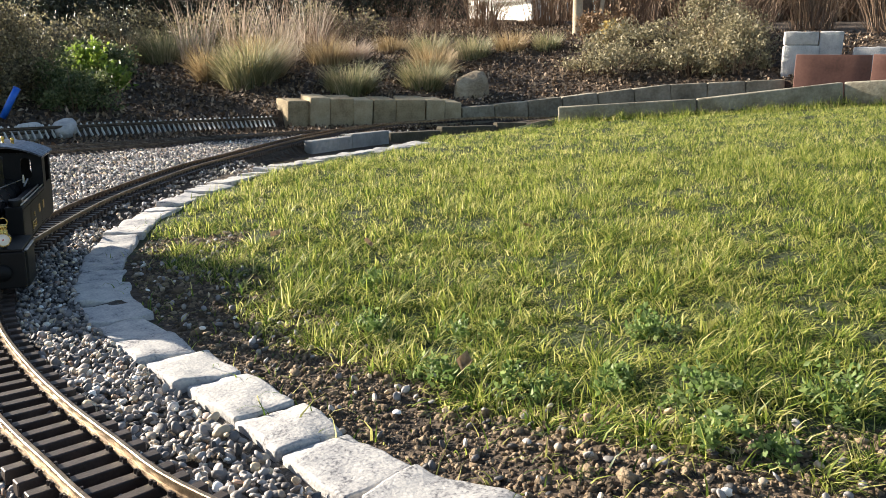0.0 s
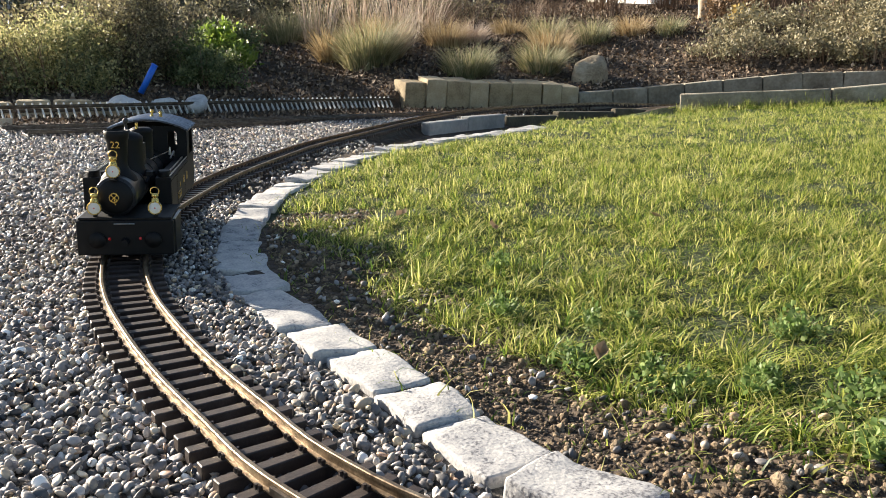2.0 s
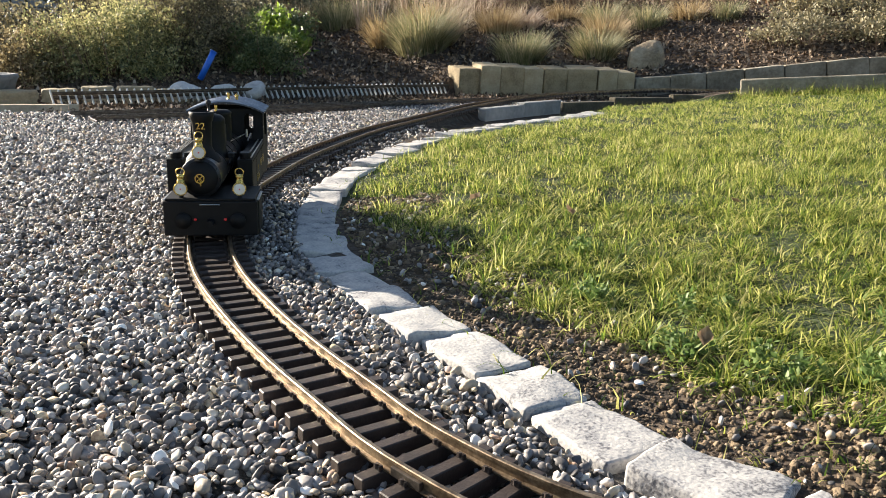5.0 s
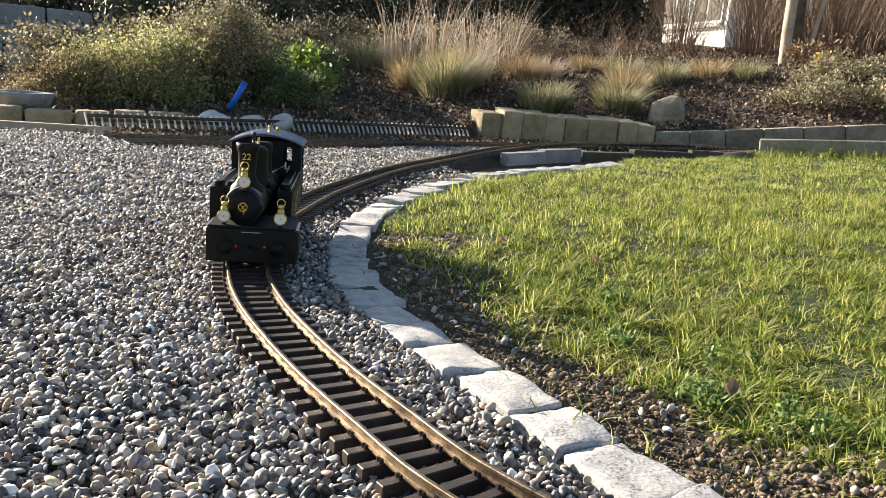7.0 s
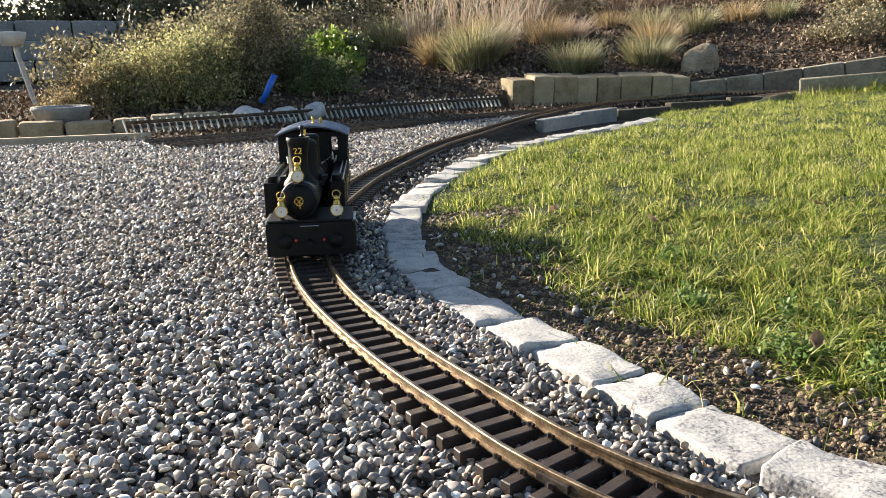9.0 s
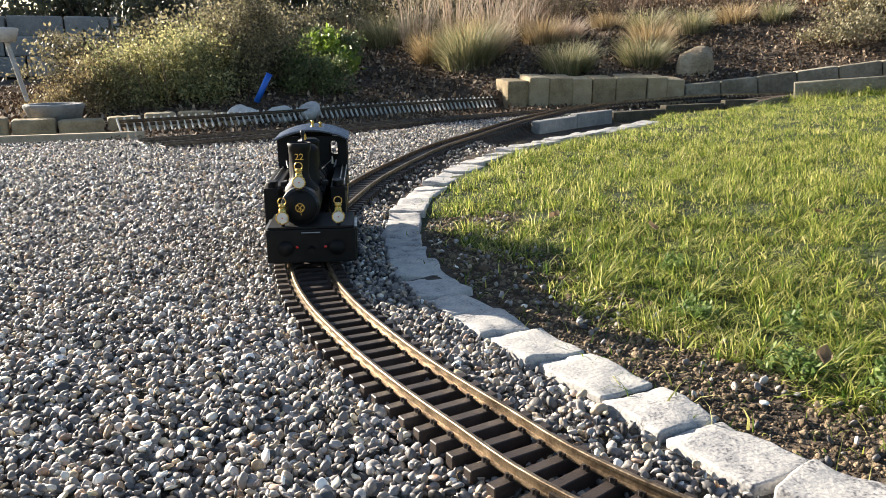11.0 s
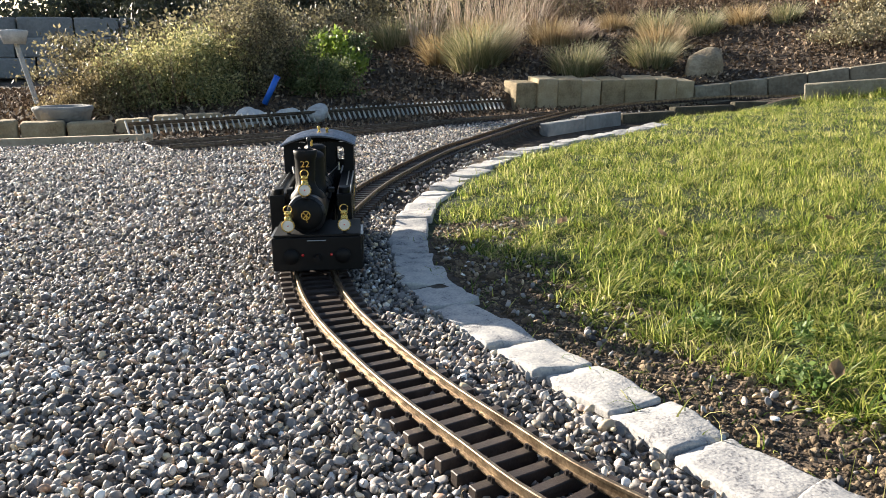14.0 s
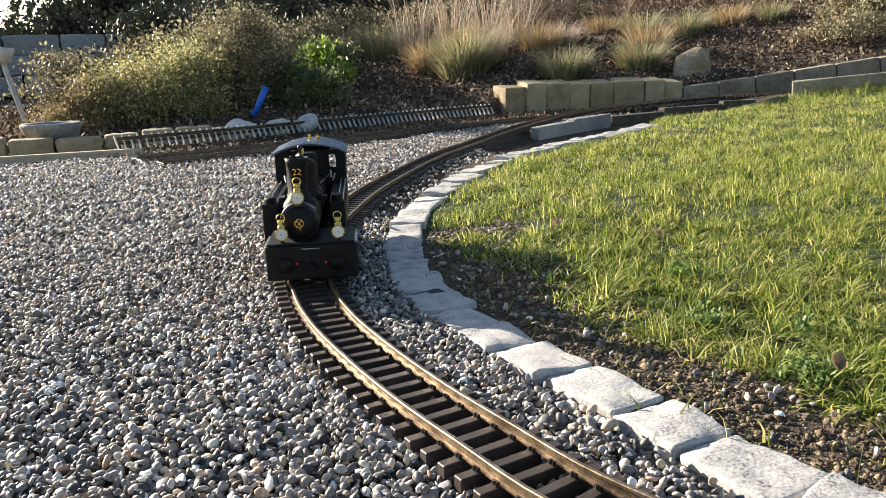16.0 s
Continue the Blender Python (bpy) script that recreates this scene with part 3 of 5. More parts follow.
for i in range(len(cp) - 1):
    wall_block("concrete_kerb", cp[i][:2], cp[i + 1][:2], cp[i][2] - 0.06, (cp[i][2] + cp[i + 1][2]) / 2 + 0.085, 0.055, M_CONC, "long weathered concrete kerb along the lawn", "kerb", "concrete kerbs", 40 + i, 0.0018, 0.008, cp[i + 1][2] - cp[i][2])
WEDGE = [(0.93, 2.64), (1.178, 2.835), (1.437, 2.972), (1.697, 3.09)]
for i in (1, 2):
    wall_block("retaining_slab", WEDGE[i], WEDGE[i + 1], -0.08, (-0.006, 0.012, 0.020)[i], 0.04, M_WALLST, "pale grey stone slab holding the track bed", "slab", "retaining slabs", 60 + i, 0.0015)
SLAB = [(1.72, 3.11), (2.05, 3.17), (2.38, 3.15), (2.66, 3.07)]
for i in range(3):
    wall_block("dark_slab", SLAB[i], SLAB[i + 1], -0.06, (0.006, 0.022, 0.036)[i], 0.05, M_DARKSLAB, "dark weathered slab beside the track", "slab", "retaining slabs", 70 + i, 0.002)

# ---- locomotive ----
def build_locomotive():
    loco = empty("steam_locomotive", "black model tank locomotive with brass lamps standing on the rails", "model locomotive")
    B = M_BLACK
    CZ = 0.068
    SW = 0.012                                         # the front truck swings out on the curve
    X = Matrix.Rotation(radians(90), 4, 'Y')          # turns the z axis into x

    def xlathe(name, prof, z, mat, seg=36, label="", y=0.0, parent=loco):
        return part(name, bm_lathe(prof, Matrix.Translation((0, y, z)) @ X, seg), mat, parent, label, True)

    part("frame", bm_box(-0.355, -0.010, -0.020, 0.020, 0.012, 0.034, 0.001), B, loco)
    part("buffer_beam", bm_box(-0.008, 0.0, SW - 0.052, SW + 0.052, 0.004, 0.044, 0.0015), B, loco)
    part("front_platform", bm_box(-0.085, -0.002, SW - 0.050, SW + 0.050, 0.0442, 0.0470, 0.0008), B, loco)
    part("coupling_hook", bm_tube((0, SW, 0.020), (0.010, SW, 0.020), 0.0045, 0.0035, 12), B, loco)
    part("grab_rail", bm_tube((0.004, SW - 0.011, 0.041), (0.004, SW + 0.011, 0.041), 0.0007, seg=8), M_STEEL, loco)
    for y in (SW - 0.030, SW + 0.030):
        xlathe("buffer", [(0, 0.004), (0.009, 0.004), (0.009, 0.002), (0.004, 0.001), (0.004, -0.006)], 0.022, B, 20, y=y)
        xlathe("tail_jewel", [(0, 0.0055), (0.0016, 0.005), (0.0018, 0.004)], 0.024, M_RED, 10, "tiny red jewel", y=SW + (y - SW) * 0.55)
    for s in (-1, 1):
        part("cylinder_cover", bm_box(-0.062, -0.009, SW + s * 0.030, SW + s * 0.0535, 0.002, 0.0435, 0.0035, 3), B, loco)
        part("cover_edge", bm_box(-0.062, -0.009, SW + s * 0.0505, SW + s * 0.0538, 0.0436, 0.0448, 0.0004), M_STEEL, loco)
    xlathe("smokebox", [(0.0, -0.018), (0.0225, -0.018), (0.0230, -0.020), (0.0230, -0.083), (0.0225, -0.0845), (0, -0.0845)], CZ, M_BOILER, 48)
    door = xlathe("smokebox_door", [(0, -0.0125), (0.008, -0.0128), (0.016, -0.0145), (0.0190, -0.0172), (0.0196, -0.0178), (0.0196, -0.019)], CZ, B, 40)
    wm = Matrix.Translation((-0.0112, 0, CZ)) @ X
    bm = bm_torus(0.0050, 0.0006, wm, 24, 6)
    for a in (45, 135):
        c, s = math.cos(radians(a)) * 0.005, math.sin(radians(a)) * 0.005
        bm_tube((-0.0112, -c, CZ - s), (-0.0112, c, CZ + s), 0.0006, seg=6, bm=bm)
    bm_tube((-0.0112, 0, CZ), (-0.0112, 0.0012, CZ - 0.0085), 0.0006, seg=6, bm=bm)
    part("door_wheel", bm, M_GOLD, door, "brass hand wheel")
    for a in range(0, 360, 30):
        c, s = math.cos(radians(a)) * 0.0212, math.sin(radians(a)) * 0.0212
        part("bolt", bm_tube((-0.0185, c, CZ + s), (-0.0168, c, CZ + s), 0.0007, seg=6), B, door)
    xlathe("boiler", [(0.0222, -0.084), (0.0222, -0.290), (0, -0.290)], CZ, M_BOILER, 48)
    for x in (-0.087, -0.125, -0.165, -0.205, -0.245):
        xlathe("boiler_band", [(0.0223, x), (0.0230, x - 0.0004), (0.0230, x - 0.0034), (0.0223, x - 0.0038)], CZ, B, 48)
    zc = CZ + 0.0235
    part("chimney", bm_lathe([(0.0205, zc - 0.009), (0.0190, zc - 0.004), (0.0140, zc + 0.002), (0.0110, zc + 0.007), (0.0100, zc + 0.012), (0.0116, 0.129),
                              (0.0130, 0.1315), (0.0136, 0.1355), (0.0142, 0.1405), (0.0126, 0.1408), (0.0116, 0.136), (0.0100, 0.120), (0, 0.118)],
                             Matrix.Translation((-0.048, 0, 0)), 36), B, loco, "", True)
    dome = part("steam_dome", bm_lathe([(0.0225, zc - 0.012), (0.0205, zc - 0.005), (0.0190, zc - 0.001), (0.0187, zc + 0.030), (0.0192, zc + 0.0325), (0.0185, zc + 0.036),
                                        (0.0150, zc + 0.0395), (0.008, zc + 0.0415), (0, zc + 0.042)], Matrix.Translation((-0.108, 0, 0)), 40), B, loco, "", True)
    part("whistle", bm_lathe([(0.0045, zc + 0.041), (0.0045, zc + 0.044), (0.0018, zc + 0.0445), (0.0018, zc + 0.052), (0.0032, zc + 0.053), (0.0030, zc + 0.057), (0, zc + 0.059)],
                             Matrix.Translation((-0.108, 0, 0)), 14), M_BOILER, dome, "dark safety valve", True)
    part("valve_box", bm_box(-0.158, -0.140, -0.014, 0.014, zc - 0.004, zc + 0.024, 0.0012), B, loco)
    rear = part("rear_dome", bm_lathe([(0.016, zc - 0.006), (0.0145, zc), (0.0145, zc + 0.030), (0.0150, zc + 0.031), (0.0150, zc + 0.034), (0.011, zc + 0.037), (0, zc + 0.038)],
                                      Matrix.Translation((-0.215, 0, 0)), 32), B, loco, "", True)
    part("safety_valve", bm_tube((-0.205, -0.004, zc + 0.030), (-0.205, -0.004, zc + 0.044), 0.0018, seg=10), M_GOLD, rear, "brass valve")
    for s in (-1, 1):
        tank = part("side_tank", bm_box(-0.285, -0.095, s * 0.0325, s * 0.0515, 0.030, 0.0780, 0.0012), B, loco)
        bm = bmesh.new()
        for k in range(36):
            x = -0.098 - k * 0.0052
            for z in (0.033, 0.0745):
                bm_box(x - 0.0005, x + 0.0005, s * 0.0515, s * 0.0521, z - 0.0005, z + 0.0005, bm=bm)
        for x in (-0.099, -0.150, -0.157, -0.240):
            for k in range(14):
                z = 0.034 + k * 0.003
                bm_box(x - 0.0005, x + 0.0005, s * 0.0515, s * 0.0521, z - 0.0005, z + 0.0005, bm=bm)
        for k in range(14):
            z = 0.034 + k * 0.003
            bm_box(-0.0952, -0.0945, s * 0.034 + s * 0.0, s * 0.035, z - 0.0005, z + 0.0005, bm=bm)
        tagged(part("rivets", bm, B, tank), kind="stuff")
        part("handrail", bm_tube((-0.283, s * 0.0500, 0.0805), (-0.098, s * 0.0500, 0.0805), 0.0008, seg=8), M_STEEL, tank)
        part("pipe", bm_tube((-0.283, s * 0.0440, 0.0800), (-0.110, s * 0.0440, 0.0800), 0.0011, seg=8), M_STEEL, tank)
        filler = part("filler_cap", bm_lathe([(0.0085, 0.078), (0.0085, 0.084), (0.0078, 0.0855), (0, 0.086)], Matrix.Translation((-0.110, s * 0.0420, 0)) @ Matrix.Diagonal((1.4, 0.85, 1, 1)), 20), B, tank)
        pl = part("name_plate", bm_box(-0.190, -0.160, s * 0.0516, s * 0.0522, 0.040, 0.049), M_GOLD, tank, "brass name plate")
        inner = part("plate_field", bm_box(-0.1890, -0.1610, s * 0.0522, s * 0.0524, 0.041, 0.048), B, pl)
        for txt, size, x, z in (("ALBULA", 0.0068, -0.175, 0.0421), ("22", 0.0085, -0.175, 0.0545)):
            cu = bpy.data.curves.new("lettering", 'FONT')
            cu.body, cu.size, cu.align_x, cu.extrude = txt, size, 'CENTER', 0.0002
            t = new("lettering", cu)
            dg = bpy.context.evaluated_depsgraph_get()
            me = bpy.data.meshes.new_from_object(t.evaluated_get(dg))
            bpy.data.objects.remove(t)
            me.materials.clear()
            me.materials.append(M_GOLD)
            o = tagged(new("lettering", me), "gold lettering")
            o.parent = tank
            o.matrix_local = pose(x, s * 0.0527, z, 90, 0, 0 if s < 0 else 180)
        for x in (-0.225, -0.262):
            part("maker_plate", bm_box(x - 0.0055, x + 0.0055, s * 0.0516, s * 0.0522, 0.052, 0.062), M_GOLD, tank, "small brass plate")
        part("under_box", bm_box(-0.150, -0.105, s * 0.034, s * 0.052, 0.004, 0.028, 0.004, 3), B, loco)
        for x, r in ((-0.080, 0.012), (-0.135, 0.0185), (-0.185, 0.0185), (-0.235, 0.0185), (-0.310, 0.012)):
            bm = bm_lathe([(0, -0.003), (r, -0.003), (r, 0.0), (r * 0.86, 0.001), (r * 0.80, -0.001), (r * 0.3, -0.001), (r * 0.25, 0.002), (0, 0.002)],
                          Matrix.Translation((x, s * 0.0235, r)) @ Matrix.Rotation(radians(-90 * s), 4, 'X'), 28)
            part("wheel", bm, B, loco)
        bm = bm_tube((-0.238, s * 0.0315, 0.014), (-0.132, s * 0.0315, 0.014), 0.0018, seg=8)
        bm_tube((-0.185, s * 0.034, 0.014), (-0.060, s * 0.036, 0.020), 0.0015, seg=8, bm=bm)
        part("side_rod", bm, M_STEEL, loco, "bright steel rods")
        bm = bm_tube((-0.160, s * 0.038, 0.018), (-0.160, s * 0.040, 0.036), 0.0012, seg=8)
        bm_tube((-0.160, s * 0.038, 0.030), (-0.070, s * 0.038, 0.026), 0.0010, seg=8, bm=bm)
        bm_tube((-0.200, s * 0.036, 0.016), (-0.160, s * 0.038, 0.034), 0.0012, seg=8, bm=bm)
        part("valve_gear", bm, M_STEEL, loco, "bright steel valve gear")
    # cab
    cab = part("cab_floor", bm_box(-0.365, -0.278, -0.0505, 0.0505, 0.028, 0.034), B, loco)
    for s in (-1, 1):
        bm = bm_box(-0.365, -0.2855, s * 0.0495, s * 0.0513, 0.034, 0.080)
        bm_box(-0.365, -0.352, s * 0.0495, s * 0.0513, 0.080, 0.120, bm=bm)
        bm_box(-0.312, -0.2855, s * 0.0495, s * 0.0513, 0.080, 0.120, bm=bm)
        part("cab_side", bm, B, loco)
    for x0, x1 in ((-0.2872, -0.2854), (-0.3655, -0.3637)):
        bm = bm_box(x0, x1, -0.0495, 0.0495, 0.034, 0.088)
        bm_box(x0, x1, -0.0495, 0.0495, 0.117, 0.124, bm=bm)
        for y0, y1 in ((-0.0495, -0.0375), (-0.0245, 0.0245), (0.0375, 0.0495)):
            bm_box(x0, x1, y0, y1, 0.088, 0.1171, bm=bm)
        for s in (-1, 1):                              # rounded corners of the upright windows
            for cy, sy in ((0.0245, 1), (0.0375, -1)):
                for cz, sz in ((0.088, 1), (0.117, -1)):
                    for k in range(4):
                        w = 0.0045 * (1 - math.sin(math.acos(1 - (k + 0.5) / 4)))
                        bm_box(x0, x1, s * cy, s * (cy + sy * w), cz + sz * 0.0045 * k / 4, cz + sz * 0.0045 * (k + 1) / 4, bm=bm)
        part("cab_wall", bm, B, loco)
    V, F = [], []
    NS = 17
    for i, x in enumerate((-0.374, -0.272)):
        for k in range(NS):
            u = -1 + 2 * k / (NS - 1)
            for h in (0.0, 0.0022):
                V.append((x, u * 0.0545, 0.1185 + 0.0140 * (1 - u * u) + h))
    for k in range(NS - 1):
        a, b = 2 * k, 2 * (k + 1)
        o = 2 * NS
        F += [(a + 1, b + 1, b + 1 + o, a + 1 + o), (a, a + o, b + o, b), (a, b, b + 1, a + 1), (a + o, a + 1 + o, b + 1 + o, b + o)]
    F += [(0, 1, 1 + 2 * NS, 2 * NS), (2 * NS - 2, 4 * NS - 2, 4 * NS - 1, 2 * NS - 1)]
    roof = add_mesh("cab_roof", V, F, M_ROOF, loco)
    # rounded ribs, with the sky's sheen in their colour
    for x in (-0.372, -0.356, -0.340, -0.323, -0.307, -0.291, -0.275):
        V, F = [], []
        for k in range(NS):
            u = -1 + 2 * k / (NS - 1)
            z = 0.1207 + 0.0140 * (1 - u * u)
            V += [(x - 0.0017 * math.cos(w), u * 0.0545, z + 0.0019 * math.sin(w)) for w in (math.pi * j / 6 for j in range(7))]
        for k in range(NS - 1):
            a, b = 7 * k, 7 * k + 7
            F += [(a + j, a + j + 1, b + j + 1, b + j) for j in range(6)]
        add_mesh("roof_rib", V, F, M_RIB_SKY, roof, True)
    part("roof_whistle", bm_lathe([(0.006, 0.141), (0.006, 0.1445), (0.0022, 0.146), (0.0022, 0.150), (0.0032, 0.151), (0.0028, 0.154), (0, 0.155)], Matrix.Translation((-0.318, 0, -0.0095)) @ Matrix.Diagonal((0.8, 0.8, 1, 1)), 16), M_GOLD, roof, "brass whistle", True)
    part("roof_valve", bm_lathe([(0.002, 0.141), (0.002, 0.149), (0.003, 0.150), (0, 0.153)], Matrix.Translation((-0.318, 0.012, -0.009)), 12), M_GOLD, roof, "brass valve", True)

    # lamps
    def lamp(x, y, z):
        body = xlathe("headlamp", [(0, x - 0.011), (0.0055, x - 0.0105), (0.0070, x - 0.008), (0.0070, x - 0.001)], z, B, 24, y=y)
        xlathe("lamp_rim", [(0.0066, x - 0.002), (0.0076, x - 0.002), (0.0078, x), (0.0066, x + 0.0006), (0.0066, x - 0.001)], z, M_GOLD, 24, "brass rim", y=y, parent=body)
        xlathe("lens", [(0, x + 0.0004), (0.0040, x + 0.0002), (0.0066, x - 0.0008)], z, M_LENS, 24, "white lens", y=y, parent=body)
        xlathe("bulb", [(0, x + 0.0012), (0.0008, x + 0.0008), (0.0009, x)], z, M_RED, 8, "tiny red bulb", y=y, parent=body)
        part("lamp_cap", bm_lathe([(0.0042, z + 0.005), (0.0042, z + 0.0095), (0.0034, z + 0.010), (0.0034, z + 0.0125), (0.0046, z + 0.013), (0.003, z + 0.016), (0, z + 0.0165)],
                                  Matrix.Translation((x - 0.005, y, 0)), 16), M_GOLD, body, "brass cap", True)
        part("lamp_ring", bm_torus(0.0046, 0.0006, Matrix.Translation((x - 0.005, y, z + 0.0185)) @ X, 24, 6), M_GOLD, body, "brass carrying ring")
        part("lamp_bracket", bm_box(x - 0.008, x - 0.003, y - 0.002, y + 0.002, z - 0.0105, z - 0.005), B, body)
    lamp(-0.004, SW + 0.0325, 0.0575)
    lamp(-0.004, SW - 0.0325, 0.0575)
    lamp(-0.014, 0.0, 0.0975)
    part("lamp_shelf", bm_box(-0.024, -0.012, -0.004, 0.004, 0.0875, 0.0890), B, loco)
    cu = bpy.data.curves.new("chimney_number", 'FONT')
    cu.body, cu.size, cu.align_x, cu.extrude = "22", 0.0108, 'CENTER', 0.0003
    t = new("chimney_number", cu)
    me = bpy.data.meshes.new_from_object(t.evaluated_get(bpy.context.evaluated_depsgraph_get()))
    bpy.data.objects.remove(t)
    me.materials.clear()
    me.materials.append(M_GOLD)
    o = tagged(new("chimney_number", me), "gold number")
    o.parent = loco
    o.matrix_local = pose(-0.0350, 0, 0.1215, 90, 0, 90)
    # pipes and fittings
    for s in (-1, 1):
        bm = bmesh.new()
        pts = [(-0.085, s * 0.024, 0.074), (-0.098, s * 0.026, 0.082), (-0.104, s * 0.022, 0.086), (-0.112, s * 0.030, 0.083)]
        for p, q in zip(pts, pts[1:]):
            bm_tube(p, q, 0.0016, seg=8, bm=bm)
        bm_box(-0.104, -0.094, s * 0.022, s * 0.030, 0.080, 0.086, 0.001, bm=bm)
        part("clack_valve", bm, B, loco)
        bm = bm_tube((-0.275, s * 0.028, 0.090), (-0.150, s * 0.020, 0.094), 0.0007, seg=8)
        part("boiler_handrail", bm, M_STEEL, loco)
        bm = bm_tube((-0.275, s * 0.034, 0.083), (-0.255, s * 0.036, 0.092), 0.0012, seg=8)
        bm_tube((-0.255, s * 0.036, 0.092), (-0.240, s * 0.033, 0.084), 0.0012, seg=8, bm=bm)
        bm_tube((-0.262, s * 0.030, 0.086), (-0.262, s * 0.030, 0.097), 0.0022, 0.0010, seg=8, bm=bm)
        part("injector_pipe", bm, M_STEEL, loco, "bright fittings before the cab")
    return loco


locomotive = build_locomotive()
FRONT, REAR = Vector((-0.1675, 1.172, 0)), Vector((-0.048, 1.52, 0))
fwd = (FRONT - REAR).normalized()
locomotive.matrix_world = pose(FRONT.x, FRONT.y, RAIL_Z, 0, 0, math.degrees(math.atan2(fwd.y, fwd.x)))


# ---- plants ----
rng = np.random.default_rng(7)


def blades(base, length, width, lean, az, curve=0.35, seg=2, squash=None):
    """Bent tapering blades: arrays of base points, lengths, widths, leans and headings."""
    n = len(base)
    V, T = [], []
    side = np.stack([-np.sin(az + 0.6), np.cos(az + 0.6), np.zeros(n)], 1)
    out = np.stack([np.cos(az), np.sin(az), np.zeros(n)], 1)
    p = base.copy()
    ang = lean.copy()
    rows = []
    for k in range(seg + 1):
        w = width * (1 - k / (seg + 0.0)) * 0.5 if k else width * 0.5
        if k < seg:
            rows.append(p - side * w[:, None])
            rows.append(p + side * w[:, None])
        else:
            rows.append(p)
        step = length / seg
        p = p + out * (np.sin(ang) * step)[:, None] + np.array([0, 0, 1.0]) * (np.cos(ang) * step)[:, None]
        ang = ang + curve * (1 + rng.uniform(-0.5, 0.5, n))
    R = np.stack(rows, 1)                      # n, 2 seg + 1, 3
    m = 2 * seg + 1
    o = (np.arange(n) * m)[:, None]
    for k in range(seg - 1):
        T.append(o + np.array([2 * k, 2 * k + 1, 2 * k + 3]))
        T.append(o + np.array([2 * k, 2 * k + 3, 2 * k + 2]))
    T.append(o + np.array([2 * seg - 2, 2 * seg - 1, 2 * seg]))
    return R.reshape(-1, 3), np.concatenate(T)


def join_arrays(parts):
    V, T, o = [], [], 0
    for v, t in parts:
        V.append(v)
        T.append(t + o)
        o += len(v)
    return np.concatenate(V), np.concatenate(T)


def lawn_points(n, x0, x1, y0, y1, near, far):
    X, Y = rng.uniform(x0, x1, n), rng.uniform(y0, y1, n)
    d = np.hypot(X + 0.35, Y - 0.2)
    s = line_distance(X, Y, STONE_LINE)
    strip = 0.045 + np.interp(Y, [0.3, 0.55, 0.72, 0.80, 0.90, 1.08, 1.27, 1.36], [0.075, 0.08, 0.095, 0.06, 0.04, 0.09, 0.03, 0.0]) + 0.02 * vnoise(X, Y, 18, 4)
    keep = inside(X, Y, LAWN) & (d > near) & (d < far) & ((np.abs(s) > strip) | (rng.random(n) < 0.05))
    cline = np.abs(line_distance(X, Y, C_LINE))
    keep &= (cline > 0.01)
    dens = 0.45 + 0.45 * vnoise(X, Y, 9, 6) + 0.55 * vnoise(X, Y, 26, 3)
    keep &= rng.random(n) < np.clip(dens + 0.38, 0.20, 1)
    return X[keep], Y[keep]


def tuft_field(X, Y):
    """Uneven growth of the turf: clumps a hand wide with hollows between them."""
    return np.clip(0.55 + 0.55 * vnoise(X, Y, 19, 8) + 0.42 * vnoise(X, Y, 43, 2) + 0.25 * vnoise(X, Y, 7, 5), 0.0, 1.35)


lawn_parts, shade_parts = [], []
for n, near, far, (h0, h1), (w0, w1), seg in ((330000, 0.3, 1.35, (0.020, 0.048), (0.0010, 0.0026), 3), (860000, 1.35, 2.5, (0.016, 0.040), (0.0012, 0.0026), 2),
                                              (950000, 2.5, 5.2, (0.014, 0.034), (0.0020, 0.0040), 1)):
    X, Y = lawn_points(n, -0.02, min(4.1, far), 0.25, min(3.15, far), near, far)
    # draw the blades together into small tufts that lean outwards
    cell = 0.036
    ci, cj = np.floor(X / cell), np.floor(Y / cell)
    hx, hy = np.sin(ci * 127.1 + cj * 311.7) * 43758.5, np.sin(ci * 269.5 + cj * 183.3) * 24634.6
    cx, cy = (ci + 0.1 + 0.8 * (hx % 1)) * cell, (cj + 0.1 + 0.8 * (hy % 1)) * cell
    pull = np.where(rng.random(len(X)) < 0.55, 0.50, 1.0)
    az = np.arctan2(Y - cy, X - cx) + rng.normal(0, 0.8, len(X))
    az = np.where(pull < 1, az, rng.uniform(0, 2 * np.pi, len(X)))
    X, Y = cx + (X - cx) * pull, cy + (Y - cy) * pull
    g = tuft_field(X, Y)
    H = rng.uniform(h0, h1, len(X)) * (0.27 + 0.80 * g) * (0.8 + 0.45 * ((hx * 7.3) % 1))
    # low blades take the shade-dark colour, fewer where the tufts stand tall
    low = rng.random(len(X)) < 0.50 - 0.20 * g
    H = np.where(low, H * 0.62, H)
    base = np.stack([X, Y, ground_height(X, Y) - 0.003], 1)
    lean = np.where(rng.random(len(X)) < 0.80, rng.normal(1.05, 0.38, len(X)), np.abs(rng.normal(0.5, 0.35, len(X))))
    lean = lean + 0.32 * (seg == 1)
    W = rng.uniform(w0, w1, len(X))
    for pick, out in ((~low, lawn_parts), (low, shade_parts)):
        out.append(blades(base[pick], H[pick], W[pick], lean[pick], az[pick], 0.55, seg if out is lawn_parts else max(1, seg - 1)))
tagged(big_mesh("turf_thatch", *join_arrays(shade_parts), M_GRASS_SHADE), "short grass blades coloured dark as the shade between the taller ones", "grass", kind="stuff")
V, T = join_arrays(lawn_parts)
